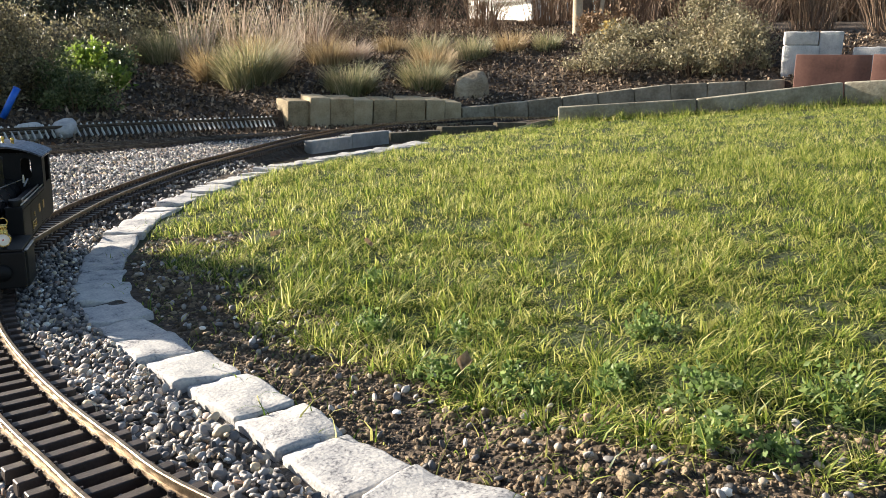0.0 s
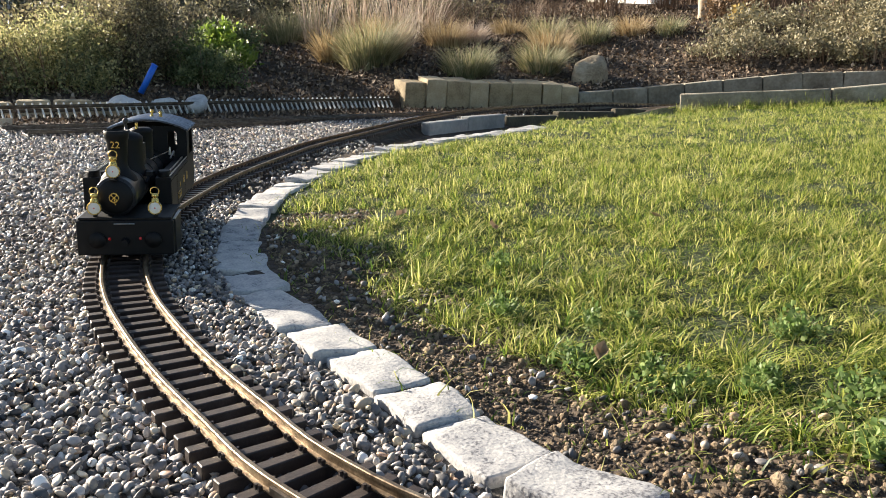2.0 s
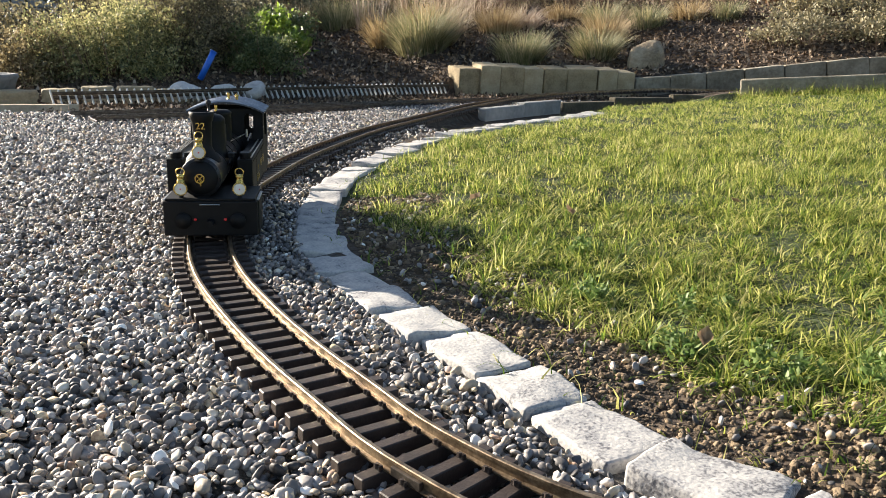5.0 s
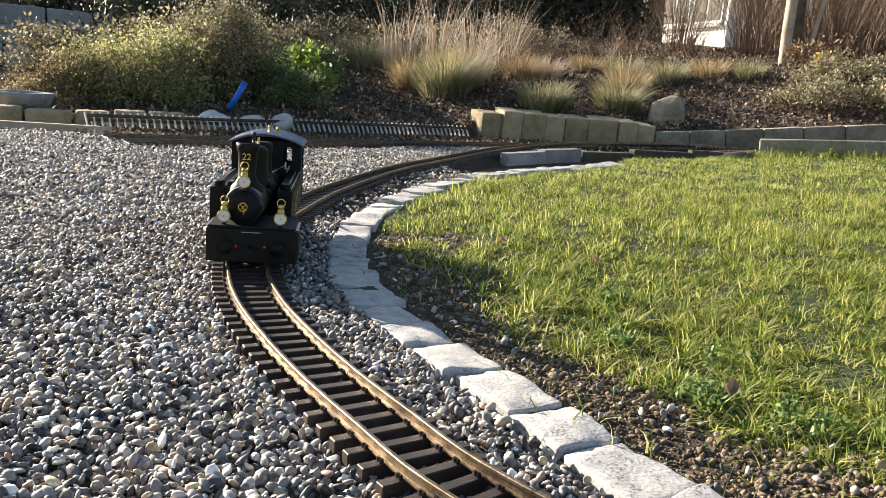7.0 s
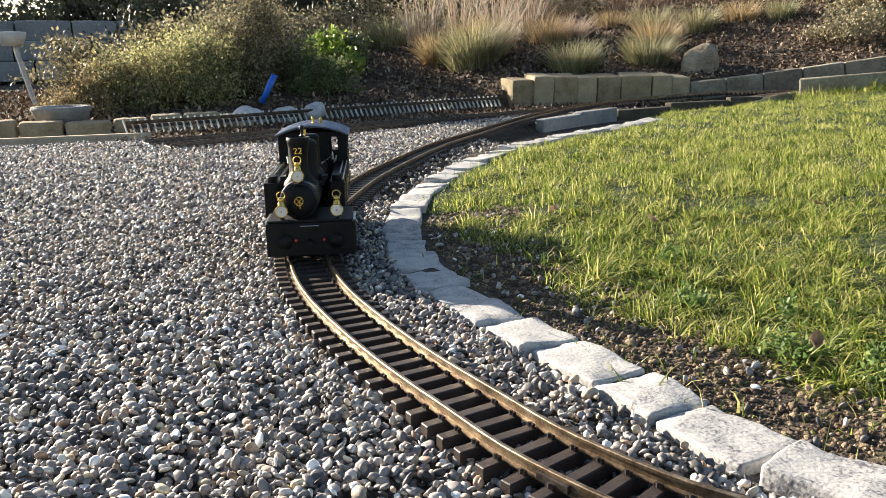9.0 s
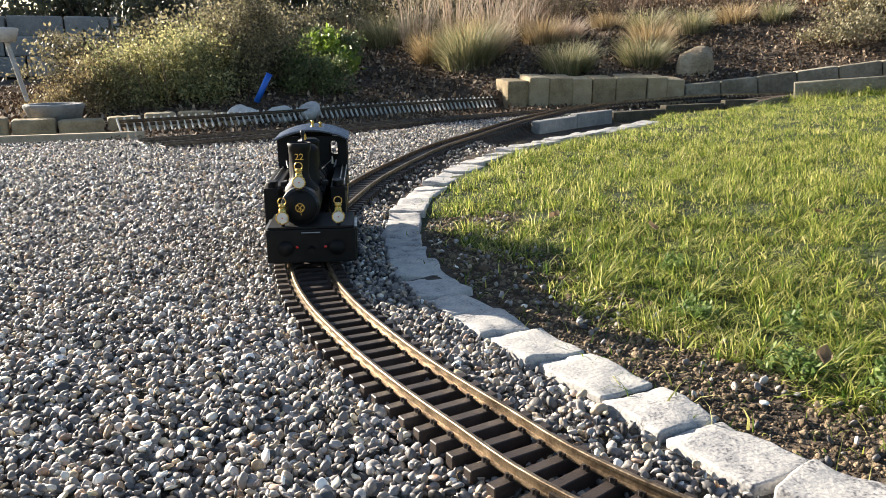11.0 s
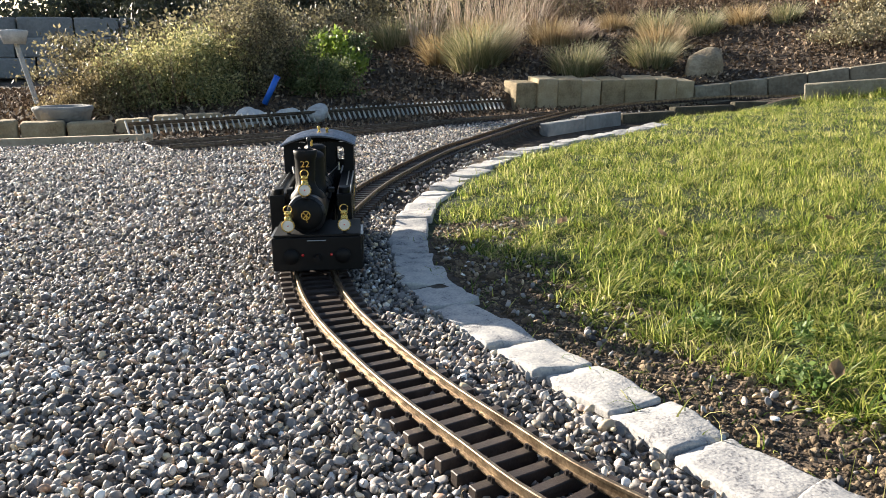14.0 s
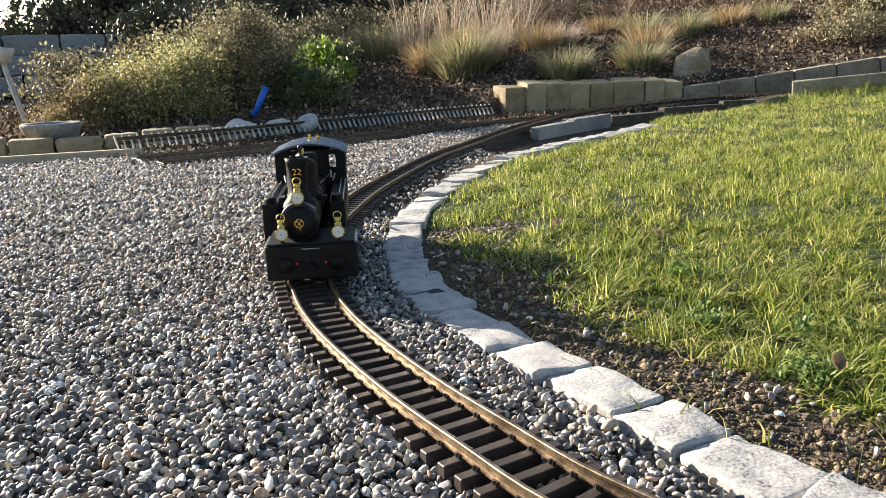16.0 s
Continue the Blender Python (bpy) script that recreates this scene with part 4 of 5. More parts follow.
# longer grass left uncut along the foot of the kerb
kp, kt = spline(C_LINE, 0.02)
k = rng.integers(0, len(kp), 9000)
off = 0.006 + np.abs(rng.normal(0, 0.022, 9000))
X, Y = kp[k, 0] + kt[k, 1] * off + rng.normal(0, 0.01, 9000), kp[k, 1] - kt[k, 0] * off + rng.normal(0, 0.01, 9000)
base = np.stack([X, Y, ground_height(X, Y) - 0.004], 1)
H = rng.uniform(0.02, 0.055, 9000) * (0.55 + 0.75 * tuft_field(X, Y))
kv, kt3 = blades(base, H, rng.uniform(0.002, 0.004, 9000), np.abs(rng.normal(0.4, 0.3, 9000)), rng.uniform(0, 6.28, 9000), 0.4, 2)
V, T = join_arrays([(V, T), (kv, kt3)])
tagged(big_mesh("lawn_grass", V, T, M_GRASS), "sunlit yellow-green lawn grass of uneven height", "grass", kind="stuff")


def tussock(x, y, r, h, n, mat, label, spread=1.0, width=0.0070):
    n, spread = int(n * 0.85), spread * 1.1
    r, h = r * 0.72, h * 0.92
    a, rad = rng.uniform(0, 2 * np.pi, n), r * 0.45 * np.sqrt(rng.random(n))
    bx, by = x + rad * np.cos(a), y + rad * np.sin(a)
    base = np.stack([bx, by, ground_height(bx, by) - 0.01], 1)
    v, t = blades(base, h * rng.uniform(0.55, 1.15, n), np.full(n, width) * rng.uniform(0.6, 1.3, n), np.abs(rng.normal(0.25, 0.25, n)) * spread + 0.05 * spread,
                  a + rng.normal(0, 0.5, n), 0.28 * spread, 3)
    return tagged(big_mesh("ornamental_grass", v, t, mat), label, "ornamental grass", "ornamental grasses")


for x, y, r, h, n, m, sp in ((1.62, 4.33, 0.36, 0.33, 1500, M_STRAWG, 1.0), (1.80, 4.52, 0.34, 0.34, 900, M_STRAW, 1.0), (1.52, 4.62, 0.24, 0.26, 700, M_STRAW, 1.1), (1.50, 5.25, 0.36, 0.27, 900, M_STRAWG, 1.0),
                             (1.28, 5.35, 0.28, 0.24, 500, M_STRAW, 1.0), (2.32, 4.68, 0.32, 0.25, 900, M_STRAW, 1.1), (2.55, 4.75, 0.26, 0.22, 450, M_PINK, 1.4), (2.05, 3.98, 0.34, 0.22, 1200, M_STRAWG, 1.1),
                             (2.48, 3.90, 0.30, 0.23, 1000, M_STRAWG, 1.1), (2.78, 4.20, 0.30, 0.26, 700, M_STRAW, 1.0), (3.03, 5.0, 0.36, 0.18, 600, M_STRAW, 1.0), (3.22, 4.35, 0.32, 0.20, 700, M_STRAWG, 1.0),
                             (3.50, 4.28, 0.28, 0.18, 500, M_STRAW, 1.0), (3.02, 4.55, 0.3, 0.22, 600, M_STRAWG, 1.0), (3.66, 4.10, 0.24, 0.16, 400, M_STRAWG, 1.0)):
    tussock(x, y, r, h, n, m, "dry straw-coloured ornamental grass tussock in the bed" if m is M_STRAW else "greenish dry grass tussock in the bed", sp)
for x, y, h in ((1.62, 5.05, 0.62), (1.95, 5.2, 0.7), (2.25, 5.2, 0.6), (2.6, 5.45, 0.6), (2.0, 4.75, 0.5)):
    o = tussock(x, y, 0.34, h, 100, M_PINK, "tall dry pinkish reed grass behind the bed", 0.7, 0.0055)


def twig_shrub(x, y, r, h, n, mat, label, name="bare_shrub", width=0.006, lean=0.9):
    a, rad = rng.uniform(0, 2 * np.pi, n), r * 0.3 * np.sqrt(rng.random(n))
    bx, by = x + rad * np.cos(a), y + rad * np.sin(a)
    base = np.stack([bx, by, ground_height(bx, by) - 0.02], 1)
    lean_a, az = np.abs(rng.normal(0.0, 0.42, n)) * lean, a + rng.normal(0, 0.6, n)
    L = h * rng.uniform(0.5, 1.1, n)
    parts = [blades(base, L, np.full(n, width), lean_a, az, 0.12, 4)]
    for _ in range(4):                                   # side twigs
        f = rng.uniform(0.3, 0.9, n)
        d = np.stack([np.cos(az) * np.sin(lean_a + 0.15), np.sin(az) * np.sin(lean_a + 0.15), np.cos(lean_a + 0.15)], 1)
        parts.append(blades(base + d * (L * f)[:, None], L * rng.uniform(0.15, 0.35, n), np.full(n, width * 0.5), rng.uniform(0.1, 1.2, n), rng.uniform(0, 6.28, n), 0.15, 3))
    v, t = join_arrays(parts)
    return tagged(big_mesh(name, v, t, mat), label, "shrub", "shrubs")


def leaves(P, size, up=0.5):
    """Small folded leaves at points P."""
    n = len(P)
    d = rng.normal(0, 1, (n, 3))
    d[:, 2] += up
    d /= np.linalg.norm(d, axis=1)[:, None]
    s = np.cross(d, rng.normal(0, 1, (n, 3)))
    s /= np.linalg.norm(s, axis=1)[:, None]
    q = np.cross(d, s)
    L = size * rng.uniform(0.6, 1.3, n)[:, None]
    V = np.stack([P, P + d * L * 0.5 + s * L * 0.28 + q * L * 0.08, P + d * L, P + d * L * 0.5 - s * L * 0.28 + q * L * 0.08], 1).reshape(-1, 3)
    o = (np.arange(n) * 4)[:, None]
    return V, np.concatenate([o + np.array([0, 1, 2]), o + np.array([0, 2, 3])])


def leafy_bush(name, x, y, rx, ry, h, n, size, mat, label, clumps=26, stems=60, seed=0, category="bush"):
    """A bush: stems and a crown of leaves gathered in uneven clumps."""
    z0 = float(ground_height(np.array([x]), np.array([y]))[0])
    th = empty(name, label, category, Matrix.Translation((x, y, z0)), "bushes")
    c = rng.normal(0, 1, (clumps, 3))
    c /= np.linalg.norm(c, axis=1)[:, None]
    c *= (rng.uniform(0.25, 0.95, clumps) ** 0.6)[:, None]
    c[:, 2] = np.abs(c[:, 2])
    cr = rng.uniform(0.14, 0.34, clumps)
    k = rng.integers(0, clumps, n)
    p = rng.normal(0, 0.55, (n, 3))
    P = (c[k] + p * cr[k][:, None]) * np.array([rx, ry, h])
    P = P[P[:, 2] > -0.03]
    v, t = leaves(P, size)
    big_mesh("foliage", v, t, mat, th)
    b = np.stack([rng.normal(0, rx * 0.35, stems), rng.normal(0, ry * 0.35, stems), np.full(stems, -0.03)], 1)
    az = np.arctan2(b[:, 1], b[:, 0])
    v, t = blades(b, h * rng.uniform(0.6, 1.1, stems), np.full(stems, 0.006), rng.uniform(0.0, 0.6, stems), az, 0.1, 4)
    tagged(big_mesh("undergrowth", v, t, M_TWIG, th), kind="stuff")
    return th


leafy_bush("tan_bush", -0.30, 4.00, 0.24, 0.24, 0.21, 15000, 0.0135, M_LEAFT, "low bush with dry tan and olive leaves by the border", 50, 80)
leafy_bush("olive_bush", 0.02, 4.05, 0.34, 0.32, 0.34, 34000, 0.0140, M_LEAFA, "broad olive-green bush with yellowing tips by the border", 80, 140)
leafy_bush("purple_bush", 0.37, 4.10, 0.25, 0.26, 0.36, 34000, 0.0130, M_LEAFP, "dull purple-brown and olive bush merging with its neighbour", 70, 50)
leafy_bush("low_plant", 0.63, 3.92, 0.16, 0.16, 0.22, 9000, 0.015, M_LEAFB, "dense dark green plant beside the mulch", 40, 30, category="plant")
leafy_bush("bright_plant", 0.84, 4.42, 0.15, 0.13, 0.20, 1600, 0.034, M_LEAFY, "bright green broad-leaved plant in the bed", 18, 14, category="plant")
leafy_bush("low_plant", 0.92, 4.75, 0.24, 0.2, 0.16, 4000, 0.022, M_LEAFB, "low green ground cover behind the bushes", 30, 30, category="plant")
for x, y, r, h in ((0.75, 5.1, 0.4, 0.26), (1.15, 5.6, 0.4, 0.26), (1.55, 6.1, 0.5, 0.3), (2.3, 6.2, 0.5, 0.3), (0.2, 4.9, 0.4, 0.3), (-0.25, 5.6, 0.5, 0.3), (3.1, 6.0, 0.5, 0.3)):
    leafy_bush("back_shrub", x, y, r, 0.3, h, 4500, 0.026, M_LEAFP, "low brown-olive shrub on the bank behind", 34, 60)
leafy_bush("back_shrub", 0.35, 5.6, 0.6, 0.45, 0.42, 5000, 0.035, M_LEAFD, "dark shrub behind the olive bush", 30, 60)
leafy_bush("back_shrub", 0.95, 6.6, 0.7, 0.5, 0.7, 4500, 0.04, M_LEAFD, "dark evergreen shrub behind the grasses", 30, 60)
leafy_bush("grey_shrub", 3.55, 3.45, 0.36, 0.28, 0.15, 4200, 0.020, M_LEAFG, "low grey-brown twiggy shrub above the kerb", 34, 160)
leafy_bush("grey_shrub", 3.95, 3.15, 0.32, 0.28, 0.15, 3600, 0.020, M_LEAFG, "low grey-brown shrub with small leaves", 30, 140)
leafy_bush("grey_shrub", 3.72, 3.0, 0.22, 0.20, 0.16, 1800, 0.020, M_LEAFG, "small grey shrub at the kerb", 24, 80)
leafy_bush("grey_shrub", 4.05, 3.65, 0.36, 0.3, 0.15, 3000, 0.022, M_LEAFG, "grey-green shrub in the bed", 30, 120)
leafy_bush("grey_shrub", 3.86, 2.80, 0.20, 0.16, 0.19, 3600, 0.019, M_LEAFG, "grey-brown twiggy shrub beside the stacked blocks", 34, 110)
leafy_bush("grey_shrub", 4.16, 3.00, 0.28, 0.24, 0.27, 4800, 0.020, M_LEAFG, "taller grey-green shrub behind the kerb", 40, 130)
leafy_bush("grey_shrub", 4.45, 3.35, 0.34, 0.3, 0.26, 4200, 0.022, M_LEAFG, "grey-brown shrub farther up the bed", 40, 130)
leafy_bush("rust_shrub", 4.15, 4.05, 0.25, 0.25, 0.2, 1500, 0.03, M_RUST, "withered rust-brown shrub in the mulch bed", 24, 60)
leafy_bush("yellow_plant", 4.02, 3.82, 0.09, 0.09, 0.13, 160, 0.06, M_YELLOW, "plant with a few large yellow leaves", 8, 8, category="plant")
for x, y, rx, h in ((3.3, 8.6, 0.8, 0.95), (4.15, 8.1, 0.7, 1.05), (4.65, 7.85, 0.6, 1.05), (5.05, 7.55, 0.45, 1.0), (2.3, 9.2, 0.9, 0.9)):
    leafy_bush("dark_conifer", x, y, rx, 0.6, h, 7000, 0.06, M_LEAFD, "dark shaded conifer behind the garden bed", 60, 60, category="conifer")
for x, y, r, h in ((4.55, 5.0, 0.5, 1.1), (5.0, 4.6, 0.55, 1.2), (5.4, 4.2, 0.5, 1.2), (5.0, 3.7, 0.4, 0.9), (4.3, 5.5, 0.4, 0.9), (5.6, 3.3, 0.5, 1.1), (5.3, 2.6, 0.5, 0.9), (6.0, 5.2, 0.7, 1.3), (6.6, 4.4, 0.7, 1.3)):
    twig_shrub(x, y, r, h, 170, M_TWIG, "bare brown twiggy shrub beyond the bed")
for x, y in ((3.35, 5.3), (3.8, 5.5), (3.0, 5.6), (2.7, 5.5), (4.0, 5.0)):
    twig_shrub(x, y, 0.4, 0.42, 90, M_TWIG, "thin dry stems standing in the bed", width=0.004)

for x, y in ((8.6, 8.0), (9.2, 7.2), (9.8, 6.3), (10.2, 5.3), (10.4, 4.2), (10.4, 3.0), (9.0, 6.2), (9.6, 4.8)):
    twig_shrub(x, y, 2.2, 2.4, 420, M_TWIG, "tall bare brown hedge before the house", "bare_hedge", 0.022)

# tree stake, trunk and thin stem
def trunk(name, p, q, r0, r1, mat, label, category):
    n, seg = 14, 12
    p, q = Vector(p), Vector(q)
    V, F = [], []
    for i in range(n):
        c = p.lerp(q, i / (n - 1)) + Vector((noise.noise(p * 3 + Vector((i * 0.4, 0, 0))), noise.noise(q * 2 + Vector((0, i * 0.4, 0))), 0)) * r0 * 0.5
        r = r0 + (r1 - r0) * i / (n - 1) + (r0 * 0.5 if i == 0 else 0)
        for k in range(seg):
            a = 2 * math.pi * k / seg
            rr = r * (1 + 0.12 * noise.noise(Vector((math.cos(a) * 2, math.sin(a) * 2, i * 0.5))))
            V.append((c.x + rr * math.cos(a), c.y + rr * math.sin(a), c.z))
    for i in range(n - 1):
        for k in range(seg):
            k2 = (k + 1) % seg
            F.append((i * seg + k, i * seg + k2, (i + 1) * seg + k2, (i + 1) * seg + k))
    return tagged(add_mesh(name, V, F, mat, None, True), label, category)


trunk("tree_stake", (4.11, 4.24, 0.42), (4.09, 4.28, 2.6), 0.036, 0.036, M_STAKE, "pale round wooden stake beside a young tree", "stake")
trunk("young_tree", (4.35, 4.42, 0.45), (4.40, 4.40, 2.8), 0.062, 0.05, M_BARK, "brown young tree trunk tied beside a stake", "tree")
trunk("thin_stem", (4.38, 4.32, 0.45), (4.62, 4.22, 2.2), 0.016, 0.012, M_STAKE, "thin pale leaning stem beside the tree", "stem")
trunk("bare_tree", (5.52, 7.75, 0.5), (5.50, 7.75, 6.0), 0.085, 0.075, M_BARK, "dark tree trunk behind the conifers", "tree")
trunk("bare_tree", (5.74, 7.60, 0.5), (5.78, 7.6, 6.0), 0.10, 0.09, M_BARK, "dark tree trunk behind the conifers", "tree")

# bark chips and litter on the bed, clods and stones on the bare soil
def chips(n, pts, size, name, label, mat):
    X, Y = pts
    P = np.stack([X, Y, ground_height(X, Y) + rng.uniform(0.0, 0.012, len(X))], 1)
    v, t = leaves(P, size, 0.0)
    return tagged(big_mesh(name, v, t, mat), label, "litter", kind="stuff")


X, Y = rng.uniform(-0.9, 5.0, 80000), rng.uniform(2.4, 6.6, 80000)
k = inside(X, Y, BED)
chips(0, (X[k], Y[k]), 0.025, "bark_mulch", "dark bark chips and fallen leaves over the bed", M_CHIP)
X, Y = rng.uniform(-0.3, 2.4, 9000), rng.uniform(2.9, 3.8, 9000)
k = ~inside(X, Y, BED) & ~inside(X, Y, LAWN) & (Y > np.interp(X, [-0.6, -0.2, 0.1, 0.5, 1.0, 1.4], [3.1, 3.05, 2.95, 3.02, 3.2, 3.3]))
chips(0, (X[k], Y[k]), 0.018, "track_litter", "dark litter between the sidings", M_CHIP)

ICO1 = bmesh.new()
bmesh.ops.create_icosphere(ICO1, subdivisions=2, radius=1)
ICO_V = np.array([v.co[:] for v in ICO1.verts])
ICO_T = np.array([[v.index for v in f.verts] for f in ICO1.faces])
ICO1.free()
b = bmesh.new()
bmesh.ops.create_icosphere(b, subdivisions=1, radius=1)
ICS_V = np.array([v.co[:] for v in b.verts])
ICS_T = np.array([[v.index for v in f.verts] for f in b.faces])
b.free()


def stones(P, A, verts, tris, flat=(0.34, 0.78), lump=0.16):
    """Rounded pebbles of half-length A at P."""
    n = len(P)
    s = np.stack([A, A * rng.uniform(0.62, 0.95, n), A * rng.uniform(*flat, n) * 0.8], 1)
    loc = verts[None] * (1 + lump * rng.normal(0, 1, (n, len(verts), 1)) * 0.5) * s[:, None]
    a, b, c = rng.uniform(0, 6.28, n), rng.normal(0, 0.7, n), rng.normal(0, 0.7, n)
    ca, sa, cb, sb, cc, sc = np.cos(a), np.sin(a), np.cos(b), np.sin(b), np.cos(c), np.sin(c)
    x, y, z = loc[..., 0], loc[..., 1], loc[..., 2]
    y, z = y * cb[:, None] - z * sb[:, None], y * sb[:, None] + z * cb[:, None]
    x, z = x * cc[:, None] + z * sc[:, None], -x * sc[:, None] + z * cc[:, None]
    x, y = x * ca[:, None] - y * sa[:, None], x * sa[:, None] + y * ca[:, None]
    V = np.stack([x, y, z], -1) + P[:, None]
    T = tris[None] + (np.arange(n) * len(verts))[:, None, None]
    return V.reshape(-1, 3), T.reshape(-1, 3)


def gravel_points(x0, x1, y0, y1, step):
    xs, ys = np.arange(x0, x1, step), np.arange(y0, y1, step * 0.87)
    X, Y = np.meshgrid(xs, ys)
    X = X + (np.arange(len(ys)) % 2)[:, None] * step / 2
    X, Y = X.ravel(), Y.ravel()
    X, Y = X + rng.normal(0, step * 0.28, len(X)), Y + rng.normal(0, step * 0.28, len(X))
    edge = np.interp(X, [-3, -0.6, -0.2, 0.1, 0.5, 1.0, 1.4], [3.05, 3.05, 3.0, 2.90, 2.97, 3.15, 3.25])
    k = ~inside(X, Y, LAWN) & ~inside(X, Y, BED) & (Y < edge) & (np.abs(line_distance(X, Y, STONE_LINE)) > 0.030) & (X < 2.2) & ~inside(X, Y, DIP)
    X, Y = X[k], Y[k]
    off = line_distance(X, Y, TL)
    verge = (off > 0.044) & (Y > 1.55) & (X > -0.1) & (off < 0.3)           # dark soil between far track and edging
    k = ~verge | (rng.random(len(X)) < 0.16)
    X, Y, lat = X[k], Y[k], np.abs(off[k])
    return X, Y, lat


def gravel_zone(step, near, far, a0, a1):
    X, Y, lat = gravel_points(-2.6, 2.2, 0.24, 3.3, step)
    d = np.hypot(X + 0.37, Y - 0.25)
    k = (d >= near) & (d < far) & (X > -0.42 - 0.24 * d)
    X, Y, lat = X[k], Y[k], lat[k]
    Z = np.where(lat < 0.0225, -0.0035, np.where(lat < 0.043, -0.0005, 0.0026)) + rng.uniform(-0.004, 0.004, len(X)) + 0.004 * vnoise(X, Y, 13, 5)
    A = rng.uniform(a0, a1, len(X)) * np.where(rng.random(len(X)) < 0.09, 1.4, 1.0)
    return np.stack([X, Y, Z], 1), A, lat


P, A, lat = gravel_zone(0.0051, 0.33, 0.80, 0.0022, 0.0049)
single = (np.hypot(P[:, 0] + 0.36, P[:, 1] - 0.62) < 0.055) & (lat > 0.045)
gravel = tagged(big_mesh("gravel", *stones(P[~single], A[~single], ICO_V, ICO_T, lump=0.20), M_PEB, smooth=True), "rounded grey and tan river pebbles around the track", "gravel", kind="stuff")
shapes = []
for k in range(8):
    v, t = stones(np.zeros((1, 3)), np.ones(1), ICO_V, ICO_T)
    o = big_mesh("pebble_shape", v, t, M_PEB1, smooth=True)
    shapes.append(o.data)
    bpy.data.objects.remove(o)
for (x, y, z), a in list(zip(P[single], A[single])):
    o = new("pebble", random.choice(shapes))
    o.parent = gravel
    o.matrix_world = pose(x, y, z, random.uniform(-25, 25), random.uniform(-25, 25), random.uniform(0, 360)) @ Matrix.Diagonal((a, a, a, 1))
P, A, lat = gravel_zone(0.0053, 0.795, 1.45, 0.0021, 0.0047)
tagged(big_mesh("middle_gravel", *stones(P, A, ICS_V, ICS_T), M_PEB, smooth=True), "rounded grey and tan pebbles beside the rails", "gravel", kind="stuff")
P, A, lat = gravel_zone(0.0084, 1.445, 4.5, 0.0032, 0.0060)
tagged(big_mesh("far_gravel", *stones(P, A, ICS_V, ICS_T), M_PEB, smooth=True), "rounded grey pebbles farther along the track", "gravel", kind="stuff")

# bare soil strip by the edging: clods and small stones
X, Y = rng.uniform(-0.02, 0.32, 26000), rng.uniform(0.25, 1.45, 26000)
s = line_distance(X, Y, STONE_LINE)
k = inside(X, Y, LAWN) & (np.abs(s) > 0.036) & (np.abs(s) < 0.19)
X, Y = X[k], Y[k]
P = np.stack([X, Y, ground_height(X, Y)], 1)
tagged(big_mesh("soil_clods", *stones(P, rng.gamma(1.6, 0.0009, len(X)) + 0.0009, ICS_V, ICS_T, lump=0.35), M_CLOD), "crumbly brown soil clods between edging and lawn", "soil", kind="stuff")
k = rng.random(len(X)) < 0.03
tagged(big_mesh("soil_pebbles", *stones(P[k] + np.array([0, 0, 0.003]), rng.uniform(0.0016, 0.0046, k.sum()), ICO_V, ICO_T), M_PEB, smooth=True), "small stones lying on bare soil", "stones", kind="stuff")

# ---- rock, loose stones and small things ----
def rock(name, x, y, z, sx, sy, sz, mat, label, seed, category="rock", rot=0, group="", cut=3):
    bm = bmesh.new()
    bmesh.ops.create_icosphere(bm, subdivisions=cut, radius=1)
    rr = random.Random(seed)
    planes = [(Vector((rr.uniform(-1, 1), rr.uniform(-1, 1), rr.uniform(-0.6, 1))).normalized(), rr.uniform(0.55, 0.85)) for _ in range(9)]
    for v in bm.verts:
        for nrm, h in planes:
            d = v.co.dot(nrm)
            if d > h:
                v.co -= nrm * (d - h) * 0.92
        v.co += v.co.normalized() * (0.06 * noise.noise(v.co * 2.5 + Vector((seed, 0, 0))) + 0.03 * noise.noise(v.co * 7))
        v.co = Vector((v.co.x * sx, v.co.y * sy, v.co.z * sz))
    o = part(name, bm, mat, None, label, True)
    o.matrix_world = pose(x, y, z, 0, 0, rot)
    return tagged(o, category=category, group=group)


rock("boulder", 2.63, 3.68, 0.175, 0.145, 0.11, 0.150, M_ROCK, "angular tan sandstone boulder behind the low kerb", 12, rot=15)
for i, (x, y, z, a, b, c) in enumerate(((0.207, 3.44, 0.035, 0.070, 0.05, 0.045), (0.334, 3.43, 0.035, 0.070, 0.05, 0.04), (0.46, 3.44, 0.045, 0.065, 0.05, 0.045))):
    rock("pale_stone", x, y, z, a, b, c, M_PALE, "pale grey rounded stone behind the spare track", 10 + i, "stone", i * 25, "pale stones")
ex = -1.3
i = 0
while ex < 0.16:
    L = random.Random(i).uniform(0.10, 0.17)
    wall_block("edge_stone", (ex, 3.43 - 0.03 * (ex + 0.6)), (ex + L, 3.43 - 0.03 * (ex + L + 0.6)), -0.03, 0.050 + 0.008 * math.sin(i * 5), 0.09, M_BLOCK, "rough tan stone edging the bed", "stone", "edge stones", 100 + i, 0.004, 0.010)
    ex += L + 0.006
    i += 1
o = part("wooden_strip", bm_box(-0.65, 0.65, -0.012, 0.012, -0.02, 0.012, 0.002), M_STAKE)
tagged(o, "thin weathered wooden strip at the gravel's edge", "strip").matrix_world = pose(-0.83, 3.22, 0.006, 0, 0, -8)
o = empty("blue_tube", "short bright blue plastic tube stuck upright in the bed", "tube")
part("tube", bm_tube((0.29, 3.60, 0.075), (0.345, 3.58, 0.185), 0.0125, 0.0125, 20), M_BLUE, o, "", True)
